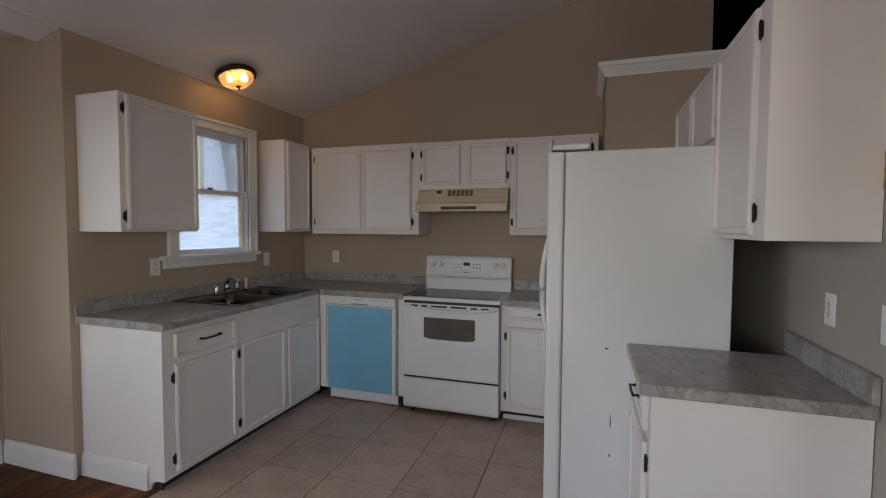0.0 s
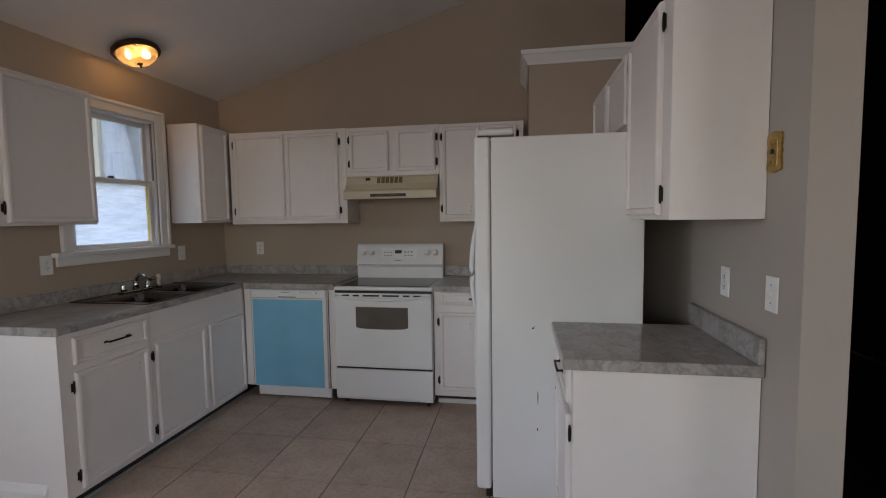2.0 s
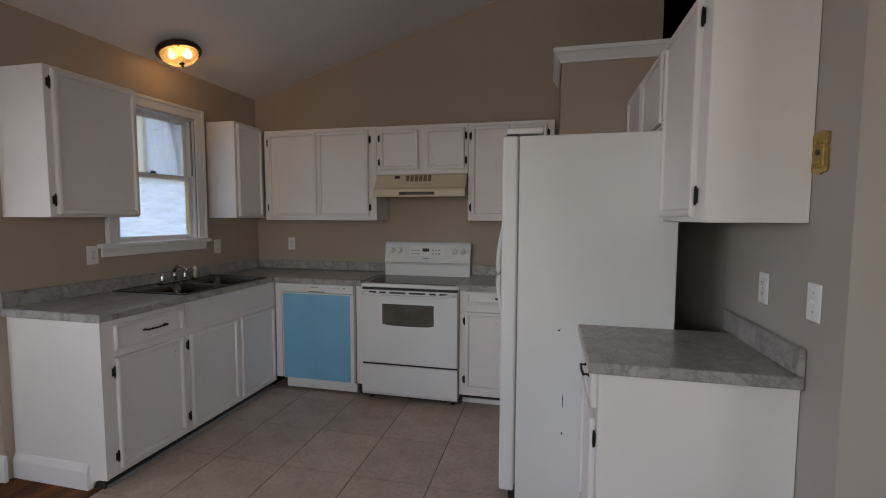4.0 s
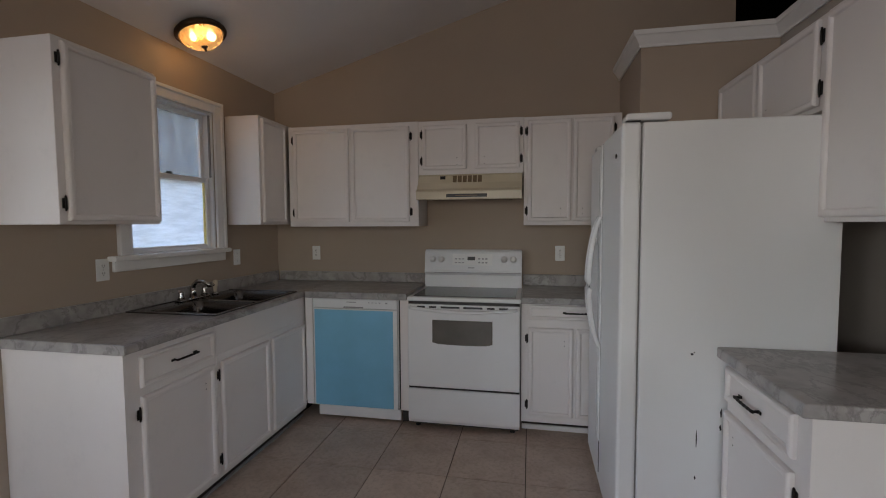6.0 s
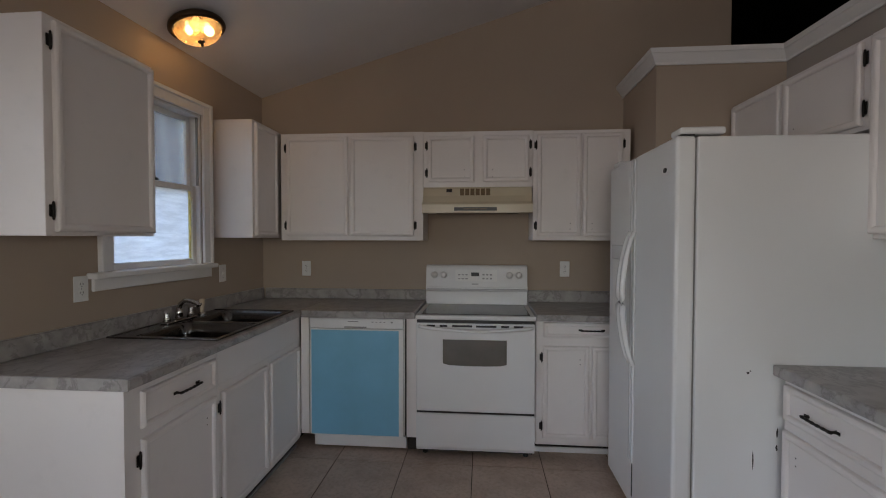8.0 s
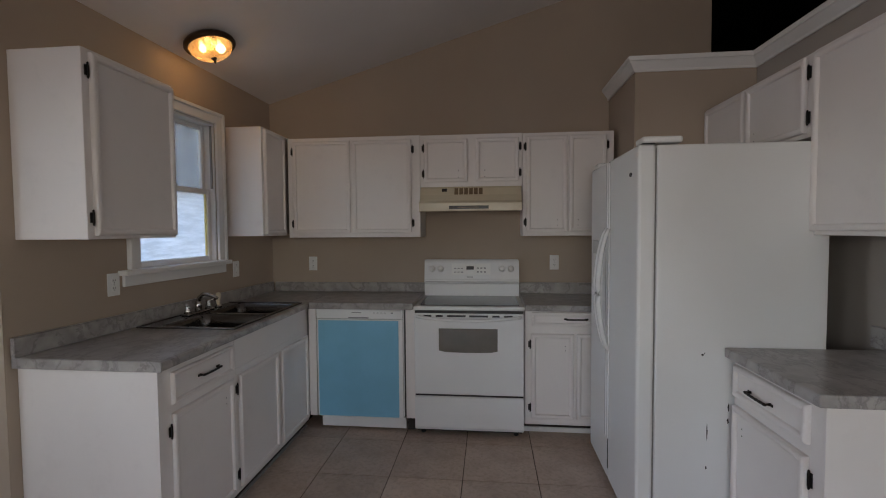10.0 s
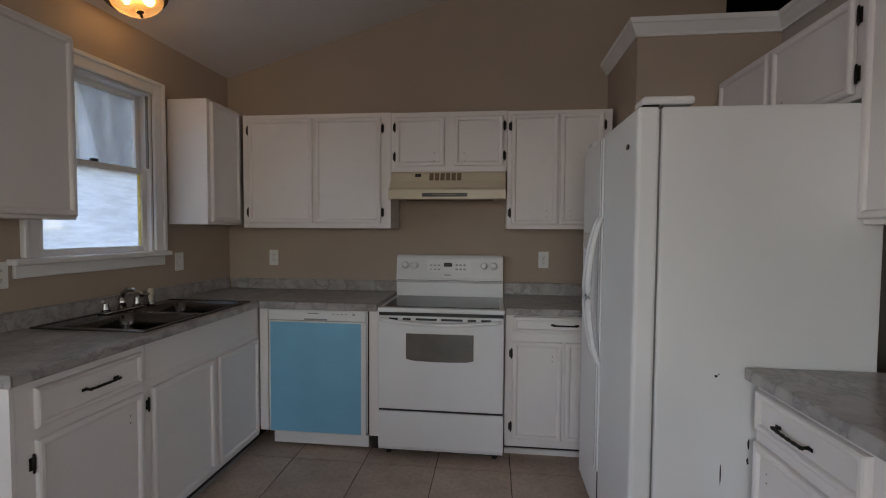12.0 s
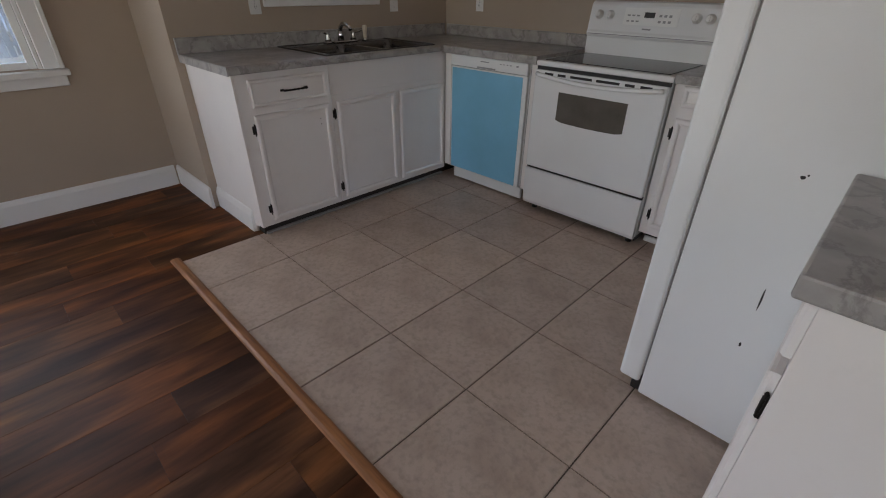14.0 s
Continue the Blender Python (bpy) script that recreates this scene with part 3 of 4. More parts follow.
front(c, "door", 2.325, 2.592, 1.45, 2.165, -0.285, side="r", holes=((2.39, 1.54), (2.39, 1.50)))

c = upper("short white painted wall cabinet above the fridge", RIGHT, 0.563, 1.526, 1.862, 2.222, 0.305)
front(c, "door", 0.585, 1.015, 1.882, 2.207, -0.305, side="")
front(c, "door", 1.045, 1.498, 1.882, 2.207, -0.305, side="r", holes=((1.115, 1.96), (1.115, 1.92)))
c = upper("white painted single door wall cabinet over the short counter", RIGHT, 1.53, 2.10, 1.437, 2.225, 0.305)
front(c, "door", 1.548, 2.012, 1.455, 2.21, -0.305, side="r")

# ---- base cabinets and worktops ----
c = base("white painted base cabinet with one drawer and door", LEFT, -1.95, -1.412, 0.91, 0.585, 0.06)
d = front(c, "drawer", -1.89, -1.437, 0.738, 0.876, -0.585, 0.02, thick=0.018)
pull(d, -1.64, -0.593, 0.807)
front(c, "door", -1.89, -1.434, 0.088, 0.70, -0.585, side="l", holes=((-1.50, 0.62), (-1.50, 0.59)), thick=0.018)
bm = bmesh.new()
prism(bm, [(0.045, 0.0), (-0.478, 0.0), (-0.482, 0.012), (-0.50, 0.045), (-0.535, 0.058), (-0.587, 0.06), (-0.587, 0.91), (0.045, 0.91)], "x", -1.965, -1.9505)
part("end_panel", bm, WHITE, c)
bm = bmesh.new()
prism(bm, [(-1.965, 0.001), (-1.982, 0.001), (-1.982, 0.10), (-1.976, 0.118), (-1.971, 0.135), (-1.965, 0.14)], "y", -0.475, 0.045)
part("skirting", bm, TRIM, c)
block("shoe_strip", GASKET, c, -1.94, -1.412, -0.567, -0.551, 0.0, 0.018, 0.004)
hinge(c, -1.40, -0.587, 0.165)
hinge(c, -1.40, -0.587, 0.63)

c = base("white painted sink base cabinet with two doors", LEFT, -1.41, -0.455, 0.74, 0.585, 0.06)
block("sink_apron", WHITE, c, -1.41, -0.455, -0.585, -0.567, 0.74, 0.91, 0.001)
for x in (-1.41, -0.469):
    block("side_panel", WHITE, c, x, x + 0.014, -0.5665, -0.004, 0.7405, 0.91, 0.0)
block("shoe_strip", GASKET, c, -1.41, -0.457, -0.567, -0.551, 0.0, 0.018, 0.004)
front(c, "door", -1.382, -0.935, 0.088, 0.70, -0.585, thick=0.018)
front(c, "door", -0.895, -0.475, 0.088, 0.70, -0.585, thick=0.018)

c = thing("base_cabinet", "blind corner base cabinet under the worktop", "cabinet", LEFT, "base cabinets")
block("body", WHITE, c, -0.452, 0.06, -0.575, -0.004, 0.10, 0.898, 0.002)

c = base("white painted base cabinet between range and fridge", BACK, 1.977, 2.645, 0.904, 0.57, 0.10, 0.12)
d = front(c, "drawer", 2.024, 2.59, 0.80, 0.897, -0.57, 0.024)
pull(d, 2.325, -0.582, 0.85)
front(c, "door", 2.022, 2.312, 0.148, 0.745, -0.57, side="l", holes=((2.255, 0.66), (2.255, 0.63)))
front(c, "door", 2.332, 2.60, 0.148, 0.745, -0.57)
block("shoe_strip", TRIM, c, 1.98, 2.643, -0.464, -0.451, 0.0, 0.035, 0.003)

c = base("white painted base cabinet with a worn drawer and door", RIGHT, 1.572, 2.098, 0.901, 0.622)
d = front(c, "drawer", 1.59, 2.045, 0.742, 0.878, -0.622, 0.028)
pull(d, 1.78, -0.634, 0.80)
front(c, "door", 1.588, 2.04, 0.12, 0.70, -0.622, side="r", holes=((1.655, 0.62), (1.655, 0.59)))
bm = bmesh.new()
box(bm, 2.0985, 2.112, -0.624, -0.003, 0.0, 0.901, 0.001)
part("end_panel", bm, WHITE, c)


top = thing("worktop", "grey marble-look laminate worktop with a raised back lip", "worktop", LEFT, "worktops")
for a, b, y0, y1 in ((-1.986, -1.39, -0.614, 0.045), (-0.595, 0.06, -0.6142, -0.035), (-1.39, -0.595, -0.614, -0.575), (-1.39, -0.595, -0.045, 0.015)):
    block("slab", MARBLE, top, a, b, y0, y1, 0.911, 0.952, 0.0)
bm = bmesh.new()
prism(bm, [(-0.614, 0.911), (-0.627, 0.913), (-0.63, 0.921), (-0.63, 0.941), (-0.626, 0.948), (-0.614, 0.952)], "x", -1.986, -0.51)
part("front_edge", bm, MARBLE, top)
block("edge_band", MARBLE, top, -1.992, -1.987, -0.627, 0.043, 0.909, 0.951, 0.0015)
bm = bmesh.new()
box(bm, -2.075, -0.03, -0.025, -0.003, 0.9525, 1.036, 0.003)
bm.transform(LEFT.inverted() @ LEFT_WALL)
part("backsplash", bm, MARBLE, top)

top2 = thing("worktop", "grey marble-look laminate worktop over the dishwasher", "worktop", BACK, "worktops")
block("slab", MARBLE, top2, 0.4145, 1.192, -0.60, -0.003, 0.905, 0.9515, 0.003)
block("backsplash", MARBLE, top2, -0.11, 1.20, -0.026, -0.003, 0.9535, 1.032, 0.003)
top3 = thing("worktop", "short grey marble-look worktop beside the range", "worktop", BACK, "worktops")
block("slab", MARBLE, top3, 1.977, 2.646, -0.60, -0.003, 0.905, 0.948, 0.005, segments=2)
block("backsplash", MARBLE, top3, 1.977, 2.646, -0.025, -0.003, 0.9485, 1.036, 0.003)
top4 = thing("worktop", "grey marble-look worktop on the short cabinet by the fridge", "worktop", RIGHT, "worktops")
block("slab", MARBLE, top4, 1.56, 2.138, -0.662, -0.003, 0.902, 0.945, 0.006, segments=2)
block("backsplash", MARBLE, top4, 1.495, 2.136, -0.024, -0.003, 0.9455, 1.037, 0.003)


# ---- sink ----
def sink():
    s = thing("sink", "double bowl stainless steel sink set into the worktop", "sink", LEFT)
    x0, x1, y0, y1, z = -1.415, -0.57, -0.592, -0.035, 0.9525
    bowls = ((-1.375, -1.012), (-0.973, -0.61))
    b0, b1 = -0.567, -0.145
    bm = bmesh.new()
    for a, b, c, d in ((x0, x1, y0, b0), (x0, x1, b1, y1), (x0, bowls[0][0], b0, b1), (bowls[0][1], bowls[1][0], b0, b1), (bowls[1][1], x1, b0, b1)):
        box(bm, a, b, c, d, z, z + 0.005, 0.0)
    box(bm, x0 - 0.004, x1 + 0.004, y0 - 0.004, y0 + 0.006, z, z + 0.009, 0.003, 2)
    box(bm, x0 - 0.004, x1 + 0.004, y1 - 0.006, y1 + 0.004, z, z + 0.009, 0.003, 2)
    box(bm, x0 - 0.004, x0 + 0.006, y0, y1, z, z + 0.009, 0.003, 2)
    box(bm, x1 - 0.006, x1 + 0.004, y0, y1, z, z + 0.009, 0.003, 2)
    part("rim", bm, STEEL, s)
    for a, b in bowls:
        bm = bmesh.new()
        rings = []
        for inset, depth in ((0.0, 0.004), (0.006, -0.006), (0.012, -0.06), (0.018, -0.13), (0.045, -0.155), (0.12, -0.16)):
            ring = []
            r = 0.05 if inset < 0.03 else 0.03
            xa, xb, ya, yb = a + inset, b - inset, b0 + inset, b1 - inset
            for cx, cy, start in ((xb - r, yb - r, 0), (xa + r, yb - r, 90), (xa + r, ya + r, 180), (xb - r, ya + r, 270)):
                for k in range(5):
                    t = radians(start + 22.5 * k)
                    ring.append(bm.verts.new((cx + r * math.cos(t), cy + r * math.sin(t), z + depth)))
            rings.append(ring)
        for p, q in zip(rings, rings[1:]):
            for k in range(len(p)):
                bm.faces.new((p[k], p[(k + 1) % len(p)], q[(k + 1) % len(p)], q[k])).smooth = True
        bm.faces.new(rings[-1])
        bowl = part("bowl", bm, STEEL, s)
        bm = bmesh.new()
        lathe(bm, [(0.04, 0.0), (0.04, 0.004), (0.03, 0.005), (0.028, 0.002)], pose((a + b) / 2, (b0 + b1) / 2, z - 0.159), 18)
        part("drain", bm, CHROME, bowl)


def faucet():
    f = thing("faucet", "chrome two handle kitchen faucet with a low spout", "faucet", LEFT @ pose(-0.975, -0.088, 0.9575))
    bm = bmesh.new()
    box(bm, -0.13, 0.13, -0.026, 0.026, 0.0, 0.012, 0.005, 2)
    part("deck_plate", bm, CHROME, f)
    bm = bmesh.new()
    lathe(bm, [(0.022, 0.012), (0.020, 0.05), (0.017, 0.07), (0.010, 0.085)], Matrix(), 18)
    pts = [(0, 0, 0.06), (0, -0.008, 0.095), (0, -0.035, 0.118), (0, -0.075, 0.115), (0, -0.115, 0.098), (0, -0.122, 0.082)]
    tube(bm, pts, [0.014, 0.014, 0.013, 0.012, 0.012, 0.012], 14)
    part("spout", bm, CHROME, f)
    for s in (-1, 1):
        bm = bmesh.new()
        lathe(bm, [(0.022, 0.012), (0.018, 0.03), (0.013, 0.045), (0.016, 0.055), (0.008, 0.066)], pose(s * 0.102, 0, 0), 16)
        tube(bm, [(s * 0.102, 0, 0.058), (s * 0.13, -0.02, 0.064), (s * 0.155, -0.035, 0.074)], [0.006, 0.006, 0.008], 8)
        part("handle", bm, CHROME, f)
    sp = thing("side_sprayer", "ivory plastic side sprayer on the sink deck", "sprayer", LEFT @ pose(-0.778, -0.098, 0.9575))
    bm = bmesh.new()
    lathe(bm, [(0.022, 0.0), (0.020, 0.012), (0.013, 0.02)], Matrix(), 14)
    part("collar", bm, CHROME, sp)
    bm = bmesh.new()
    lathe(bm, [(0.011, 0.018), (0.013, 0.05), (0.017, 0.075), (0.015, 0.095), (0.008, 0.1)], Matrix(), 14)
    part("spray_head", bm, IVORY, sp)


sink()
faucet()


# ---- appliances ----
def kitchen_range():
    r = thing("kitchen_range", "white freestanding electric range with a black glass top", "stove", pose(1.202, 0.07, 0))
    w = 0.768
    block("body", ENAMEL, r, 0, w, -0.575, -0.06, 0.06, 0.905, 0.004)
    for x in (0.05, w - 0.05):
        for y in (-0.52, -0.12):
            bm = bmesh.new()
            lathe(bm, [(0.018, 0.0), (0.018, 0.012), (0.01, 0.014), (0.01, 0.06)], pose(x, y, 0), 10)
            part("foot", bm, BLACK, r)
    # Black block added for the shade below the drawer.
    block("under_shade", BLACK, r, 0.01, w - 0.01, -0.54, -0.08, 0.02, 0.06, 0.0, "black block standing in for shade under the range")
    block("cooktop_rim", ENAMEL, r, -0.006, w + 0.006, -0.595, -0.062, 0.905, 0.934, 0.008, segments=3)
    block("glass_top", GLASSTOP, r, 0.03, w - 0.03, -0.555, -0.10, 0.9342, 0.9375, 0.001, "black ceramic glass cooktop")
    bm = bmesh.new()
    prism(bm, [(-0.005, 0.90), (-0.075, 0.90), (-0.075, 1.03), (-0.088, 1.045), (-0.088, 1.06), (-0.083, 1.07), (-0.062, 1.205), (-0.052, 1.222), (-0.035, 1.23), (-0.005, 1.228)], "x", 0.0, w)
    bmesh.ops.bevel(bm, geom=[e for e in bm.edges if abs(e.verts[0].co.x - e.verts[1].co.x) < 1e-5], offset=0.006, segments=2, affect="EDGES")
    g = part("control_panel", bm, ENAMEL, r)
    # Grey strip paints the groove's shade onto the panel.
    block("groove", SHADEGREY, g, 0.012, w - 0.012, -0.0896, -0.085, 1.047, 1.051, 0.0, "grey strip painted as the trim groove's shade")
    slope = pose(0, -0.074, 1.135, -9)
    for x in (0.065, 0.135, w - 0.135, w - 0.065):
        bm = bmesh.new()
        lathe(bm, [(0.026, 0.0), (0.026, 0.004), (0.021, 0.007), (0.019, 0.026), (0.015, 0.03)], slope @ pose(x, 0, 0.02, 90), 20)
        box_m = slope @ pose(x, -0.03, 0.02)
        verts0 = len(bm.verts)
        box(bm, -0.0035, 0.0035, -0.004, 0.003, -0.018, 0.018, 0.001)
        bm.verts.ensure_lookup_table()
        for v in bm.verts[verts0:]:
            v.co = box_m @ v.co
        part("knob", bm, PLATE, g, "white control knob")

    def label_on(x0, x1, z0, z1, mat, name, d=0.0012):
        bm = bmesh.new()
        box(bm, x0, x1, -d, 0.004, z0, z1)
        for v in bm.verts:
            v.co = slope @ v.co
        part(name, bm, mat, g)
    label_on(0.225, 0.54, -0.028, 0.062, PLATE, "control_label", 0.0008)
    label_on(0.345, 0.405, 0.012, 0.04, BLACK, "clock_display", 0.002)
    for i in range(3):
        for k in range(2):
            label_on(0.245 + 0.028 * i, 0.262 + 0.028 * i, -0.012 + 0.03 * k, -0.004 + 0.03 * k, SHADEGREY, "button", 0.002)
            label_on(0.43 + 0.028 * i, 0.446 + 0.028 * i, -0.012 + 0.03 * k, 0.0 + 0.03 * k, SHADEGREY, "button", 0.002)
    label_on(0.35, 0.40, -0.052, -0.044, SHADEGREY, "maker_mark", 0.0016)

    # door with arched window, vents and bowed handle
    # Black block fills the gap in place of its shade.
    block("vent_gap", BLACK, r, 0.004, w - 0.004, -0.592, -0.54, 0.884, 0.9045, 0.0, "dark gap under the cooktop")
    bm = bmesh.new()
    box(bm, 0.002, w - 0.002, -0.61, -0.577, 0.311, 0.886, 0.008, 3)
    d = part("oven_door", bm, ENAMEL, r)
    bm = bmesh.new()
    x0, x1, z0, z1, n = 0.176, 0.586, 0.618, 0.782, 10
    outline = [(x0, z1), (x0, z0 + 0.008)] + [(x0 + (x1 - x0) * i / n, z0 - 0.006 * math.sin(math.pi * i / n)) for i in range(1, n)] + [(x1, z0 + 0.008), (x1, z1)]
    prism(bm, outline, "y", -0.6115, -0.6)
    part("oven_window", bm, OVENGLASS, d, "dark reflective oven window")
    for i, (a, b) in enumerate(((0.07, 0.125), (0.155, 0.205), (0.235, 0.365), (0.39, 0.52), (0.55, 0.60), (0.63, 0.69))):
        block("vent", BLACK, d, a, b, -0.612, -0.6, 0.863, 0.876, 0.0, "dark vent slot")
    bm = bmesh.new()
    n = 24
    pts = [(0.02 + (w - 0.04) * i / n, -0.616 - 0.045 * math.sin(math.pi * i / n) ** 0.5, 0.866 - 0.018 * math.sin(math.pi * i / n)) for i in range(n + 1)]
    tube(bm, pts, 0.0115, 10)
    part("handle", bm, ENAMEL, d, "bowed white handle")
    # Shade above the drawer, made as a black block.
    block("drawer_gap", BLACK, r, 0.004, w - 0.004, -0.592, -0.54, 0.285, 0.312, 0.0, "dark gap above the drawer")
    bm = bmesh.new()
    prism(bm, [(-0.577, 0.052), (-0.592, 0.052), (-0.604, 0.075), (-0.608, 0.18), (-0.607, 0.288), (-0.601, 0.295), (-0.577, 0.295)], "x", 0.002, w - 0.002)
    part("storage_drawer", bm, ENAMEL, r)


def range_hood():
    h = thing("range_hood", "almond enamel under-cabinet range hood with brown slots", "range hood", pose(1.209, 0.078, 0))
    w = 0.764
    bm = bmesh.new()
    prism(bm, [(0.0, 1.799), (-0.282, 1.799), (-0.292, 1.785), (-0.312, 1.735), (-0.345, 1.69), (-0.371, 1.676), (-0.376, 1.669), (-0.376, 1.614), (-0.366, 1.609), (-0.348, 1.626), (0.0, 1.626)], "x", 0, w)
    part("shell", bm, ALMOND, h)

    def patch(name, x0, x1, t0, t1, mat, label=""):
        a, b = Vector((0, -0.2935, 1.781)), Vector((0, -0.311, 1.738))
        p, q = a.lerp(b, t0), a.lerp(b, t1)
        bm = bmesh.new()
        prism(bm, [(p.y - 0.003, p.z), (q.y - 0.003, q.z), (q.y + 0.004, q.z), (p.y + 0.004, p.z)], "x", x0, x1)
        part(name, bm, mat, h, label)
    patch("switch", 0.165, 0.205, -0.1, 0.45, BLACK, "black rocker switch")
    for i in range(6):
        patch("slot", 0.262 + 0.037 * i, 0.290 + 0.037 * i, -0.15, 1.0, SLOT, "brown vent slot")
    block("name_plate", BLACK, h, 0.225, 0.52, -0.3785, -0.371, 1.626, 1.65, 0.001, "dark brown name plate")
    block("plate_stripe", SLOT, h, 0.29, 0.45, -0.3795, -0.376, 1.636, 1.641, 0.0)
    block("filter", SLOT, h, 0.08, w - 0.08, -0.32, -0.06, 1.618, 1.6255, 0.0, "brown filter panel under the hood")


def dishwasher():
    d = thing("dishwasher", "white dishwasher door still covered in blue protective film", "dishwasher", pose(0.459, 0.119, 0))
    w = 0.655
    block("tub", ENAMEL, d, 0.0, w, -0.57, -0.06, 0.105, 0.902, 0.002)
    block("door", ENAMEL, d, 0.006, w - 0.006, -0.592, -0.5705, 0.10, 0.825, 0.004, segments=2)
    p = block("control_strip", ENAMEL, d, 0.006, w - 0.006, -0.598, -0.5705, 0.828, 0.898, 0.006, segments=2)
    bm = bmesh.new()
    prism(bm, [(-0.598, 0.833), (-0.603, 0.833), (-0.603, 0.839), (-0.598, 0.842)], "x", 0.25, 0.40)
    part("finger_pull", bm, SHADEGREY, p, "grey latch recess")
    block("maker_mark", SHADEGREY, p, 0.272, 0.345, -0.5990, -0.597, 0.872, 0.878, 0.0)
    block("indicator", SHADEGREY, p, 0.565, 0.58, -0.5990, -0.597, 0.868, 0.878, 0.0)
    for x in (0.435, 0.462, 0.489, 0.516):
        block("control_mark", SHADEGREY, p, x, x + 0.013, -0.5990, -0.597, 0.871, 0.876, 0.0)
    block("protective_film", BLUE, d, 0.018, 0.618, -0.5945, -0.5925, 0.105, 0.815, 0.0006, "blue plastic film")
    # Black block stands in for the shade beside the tub.
    block("side_gap", BLACK, d, w + 0.0005, w + 0.012, -0.566, -0.1, 0.10, 0.89, 0.0, "dark gap at the side")
    block("kick_plate", ENAMEL, d, 0.03, w + 0.01, -0.575, -0.55, 0.018, 0.095, 0.004)
    f = thing("filler_panel", "narrow white painted filler between dishwasher and range", "panel", pose(0.459, 0.119, 0))
    block("board", WHITE, f, 0.669, 0.738, -0.585, -0.06, 0.10, 0.903, 0.002)
    # Near-black block in place of the shade below the board.
    block("under_shade", TOESHADE_SEAM, f, 0.671, 0.736, -0.54, -0.06, 0.0, 0.0995, 0.0)
    c = thing("filler_panel", "narrow white painted corner filler beside the dishwasher", "panel", pose(0.459, 0.119, 0))
    block("board", WHITE, c, -0.058, -0.0015, -0.588, -0.55, 0.10, 0.903, 0.002)


def fridge():
    # local x runs along the front from far to near, -y comes out of the front
    f = thing("refrigerator", "white side-by-side refrigerator with scratched textured sides", "refrigerator", pose(3.185, 0, 0, 0, 0, -90))
    a, b, split, top = 0.642, 1.555, 1.072, 1.84
    block("body", FRIDGE, f, a, b, -0.711, 0.0, 0.02, top, 0.006, segments=2)
    block("toe_grille", BLACK, f, a + 0.01, b - 0.012, -0.746, -0.7115, 0.015, 0.09, 0.003, "black toe grille")
    for y in (-0.641, -0.08):
        for x in (a + 0.06, b - 0.06):
            bm = bmesh.new()
            lathe(bm, [(0.02, 0.0), (0.02, 0.03)], pose(x, y, 0), 10)
            part("foot", bm, BLACK, f)
    for name, x0, x1 in (("freezer_door", a, split - 0.003), ("fridge_door", split + 0.003, b)):
        block("gasket", GASKET, f, x0 + 0.012, x1 - 0.012, -0.717, -0.7115, 0.10, top - 0.012, 0.0, "grey door gasket")
        bm = bmesh.new()
        box(bm, x0, x1, -0.793, -0.7175, 0.06, top + 0.004, 0.014, 3)
        d = part(name, bm, FRIDGE, f)
        s = -1 if x1 < split else 1
        hx = split + s * 0.03
        # moulded edge strip and bowed handle
        block("edge_trim", ENAMEL, d, min(hx - s * 0.022, hx + s * 0.004), max(hx - s * 0.022, hx + s * 0.004), -0.803, -0.7935, 0.30, top - 0.01, 0.004, segments=2)
        bm = bmesh.new()
        n = 18
        pts = [(hx, -0.801 - 0.056 * math.sin(math.pi * i / n) ** 0.7, 0.80 + 0.67 * i / n) for i in range(n + 1)]
        tube(bm, pts, [0.011 + 0.004 * math.sin(math.pi * i / n) for i in range(n + 1)], 10)
        part("handle", bm, ENAMEL, d, "bowed white handle")
        block("hinge_cover", ENAMEL, f, (b - 0.105) if s > 0 else a, b - 0.004 if s > 0 else a + 0.11, -0.776, -0.601, top + 0.0095, top + 0.04, 0.012, segments=3)
    block("hinge", BLACK, f, b - 0.03, b - 0.004, -0.776, -0.721, top + 0.0045, top + 0.009, 0.001, "black hinge plate")
    for z0, z1 in ((0.12, 0.52), (1.44, top - 0.004)):
        block("edge_strip", BLACK, f, split + 0.0005, split + 0.008, -0.7945, -0.7855, z0, z1, 0.0, "black strip along the door edge")
    # water and ice dispenser
    block("dispenser", PLATE, f, 0.725, 0.935, -0.7955, -0.792, 1.0, 1.32, 0.002, "white ice dispenser panel")
    block("dispenser_frame", ENAMEL, f, 0.715, 0.945, -0.802, -0.7936, 1.32, 1.40, 0.004)
    bm = bmesh.new()
    lathe(bm, [(0.013, 0.0), (0.013, 0.003), (0.009, 0.004)], pose(1.448, -0.793, 1.722, 90) @ Matrix.Diagonal((1.3, 0.8, 1, 1)), 16)
    part("badge", bm, BLACK, f, "small grey oval badge")
    # chips and scratches on the side panel
    rnd = random.Random(8)
    for y, z, w, h in ((-0.509, 0.907, 0.016, 0.012), (-0.501, 0.914, 0.007, 0.006), (-0.486, 0.56, 0.006, 0.078), (-0.488, 0.395, 0.010, 0.016), (-0.397, 0.67, 0.009, 0.045), (-0.398, 0.61, 0.010, 0.028)):
        bm = bmesh.new()
        ring = [(y + w / 2 * math.cos(k * math.tau / 9) * rnd.uniform(0.5, 1.1), z + h / 2 * math.sin(k * math.tau / 9) * rnd.uniform(0.6, 1.1)) for k in range(9)]
        prism(bm, ring, "x", b - 0.001, b + 0.0007)
        part("chip", bm, BLACK, f, "dark chip in the enamel")


kitchen_range()
range_hood()
dishwasher()
fridge()


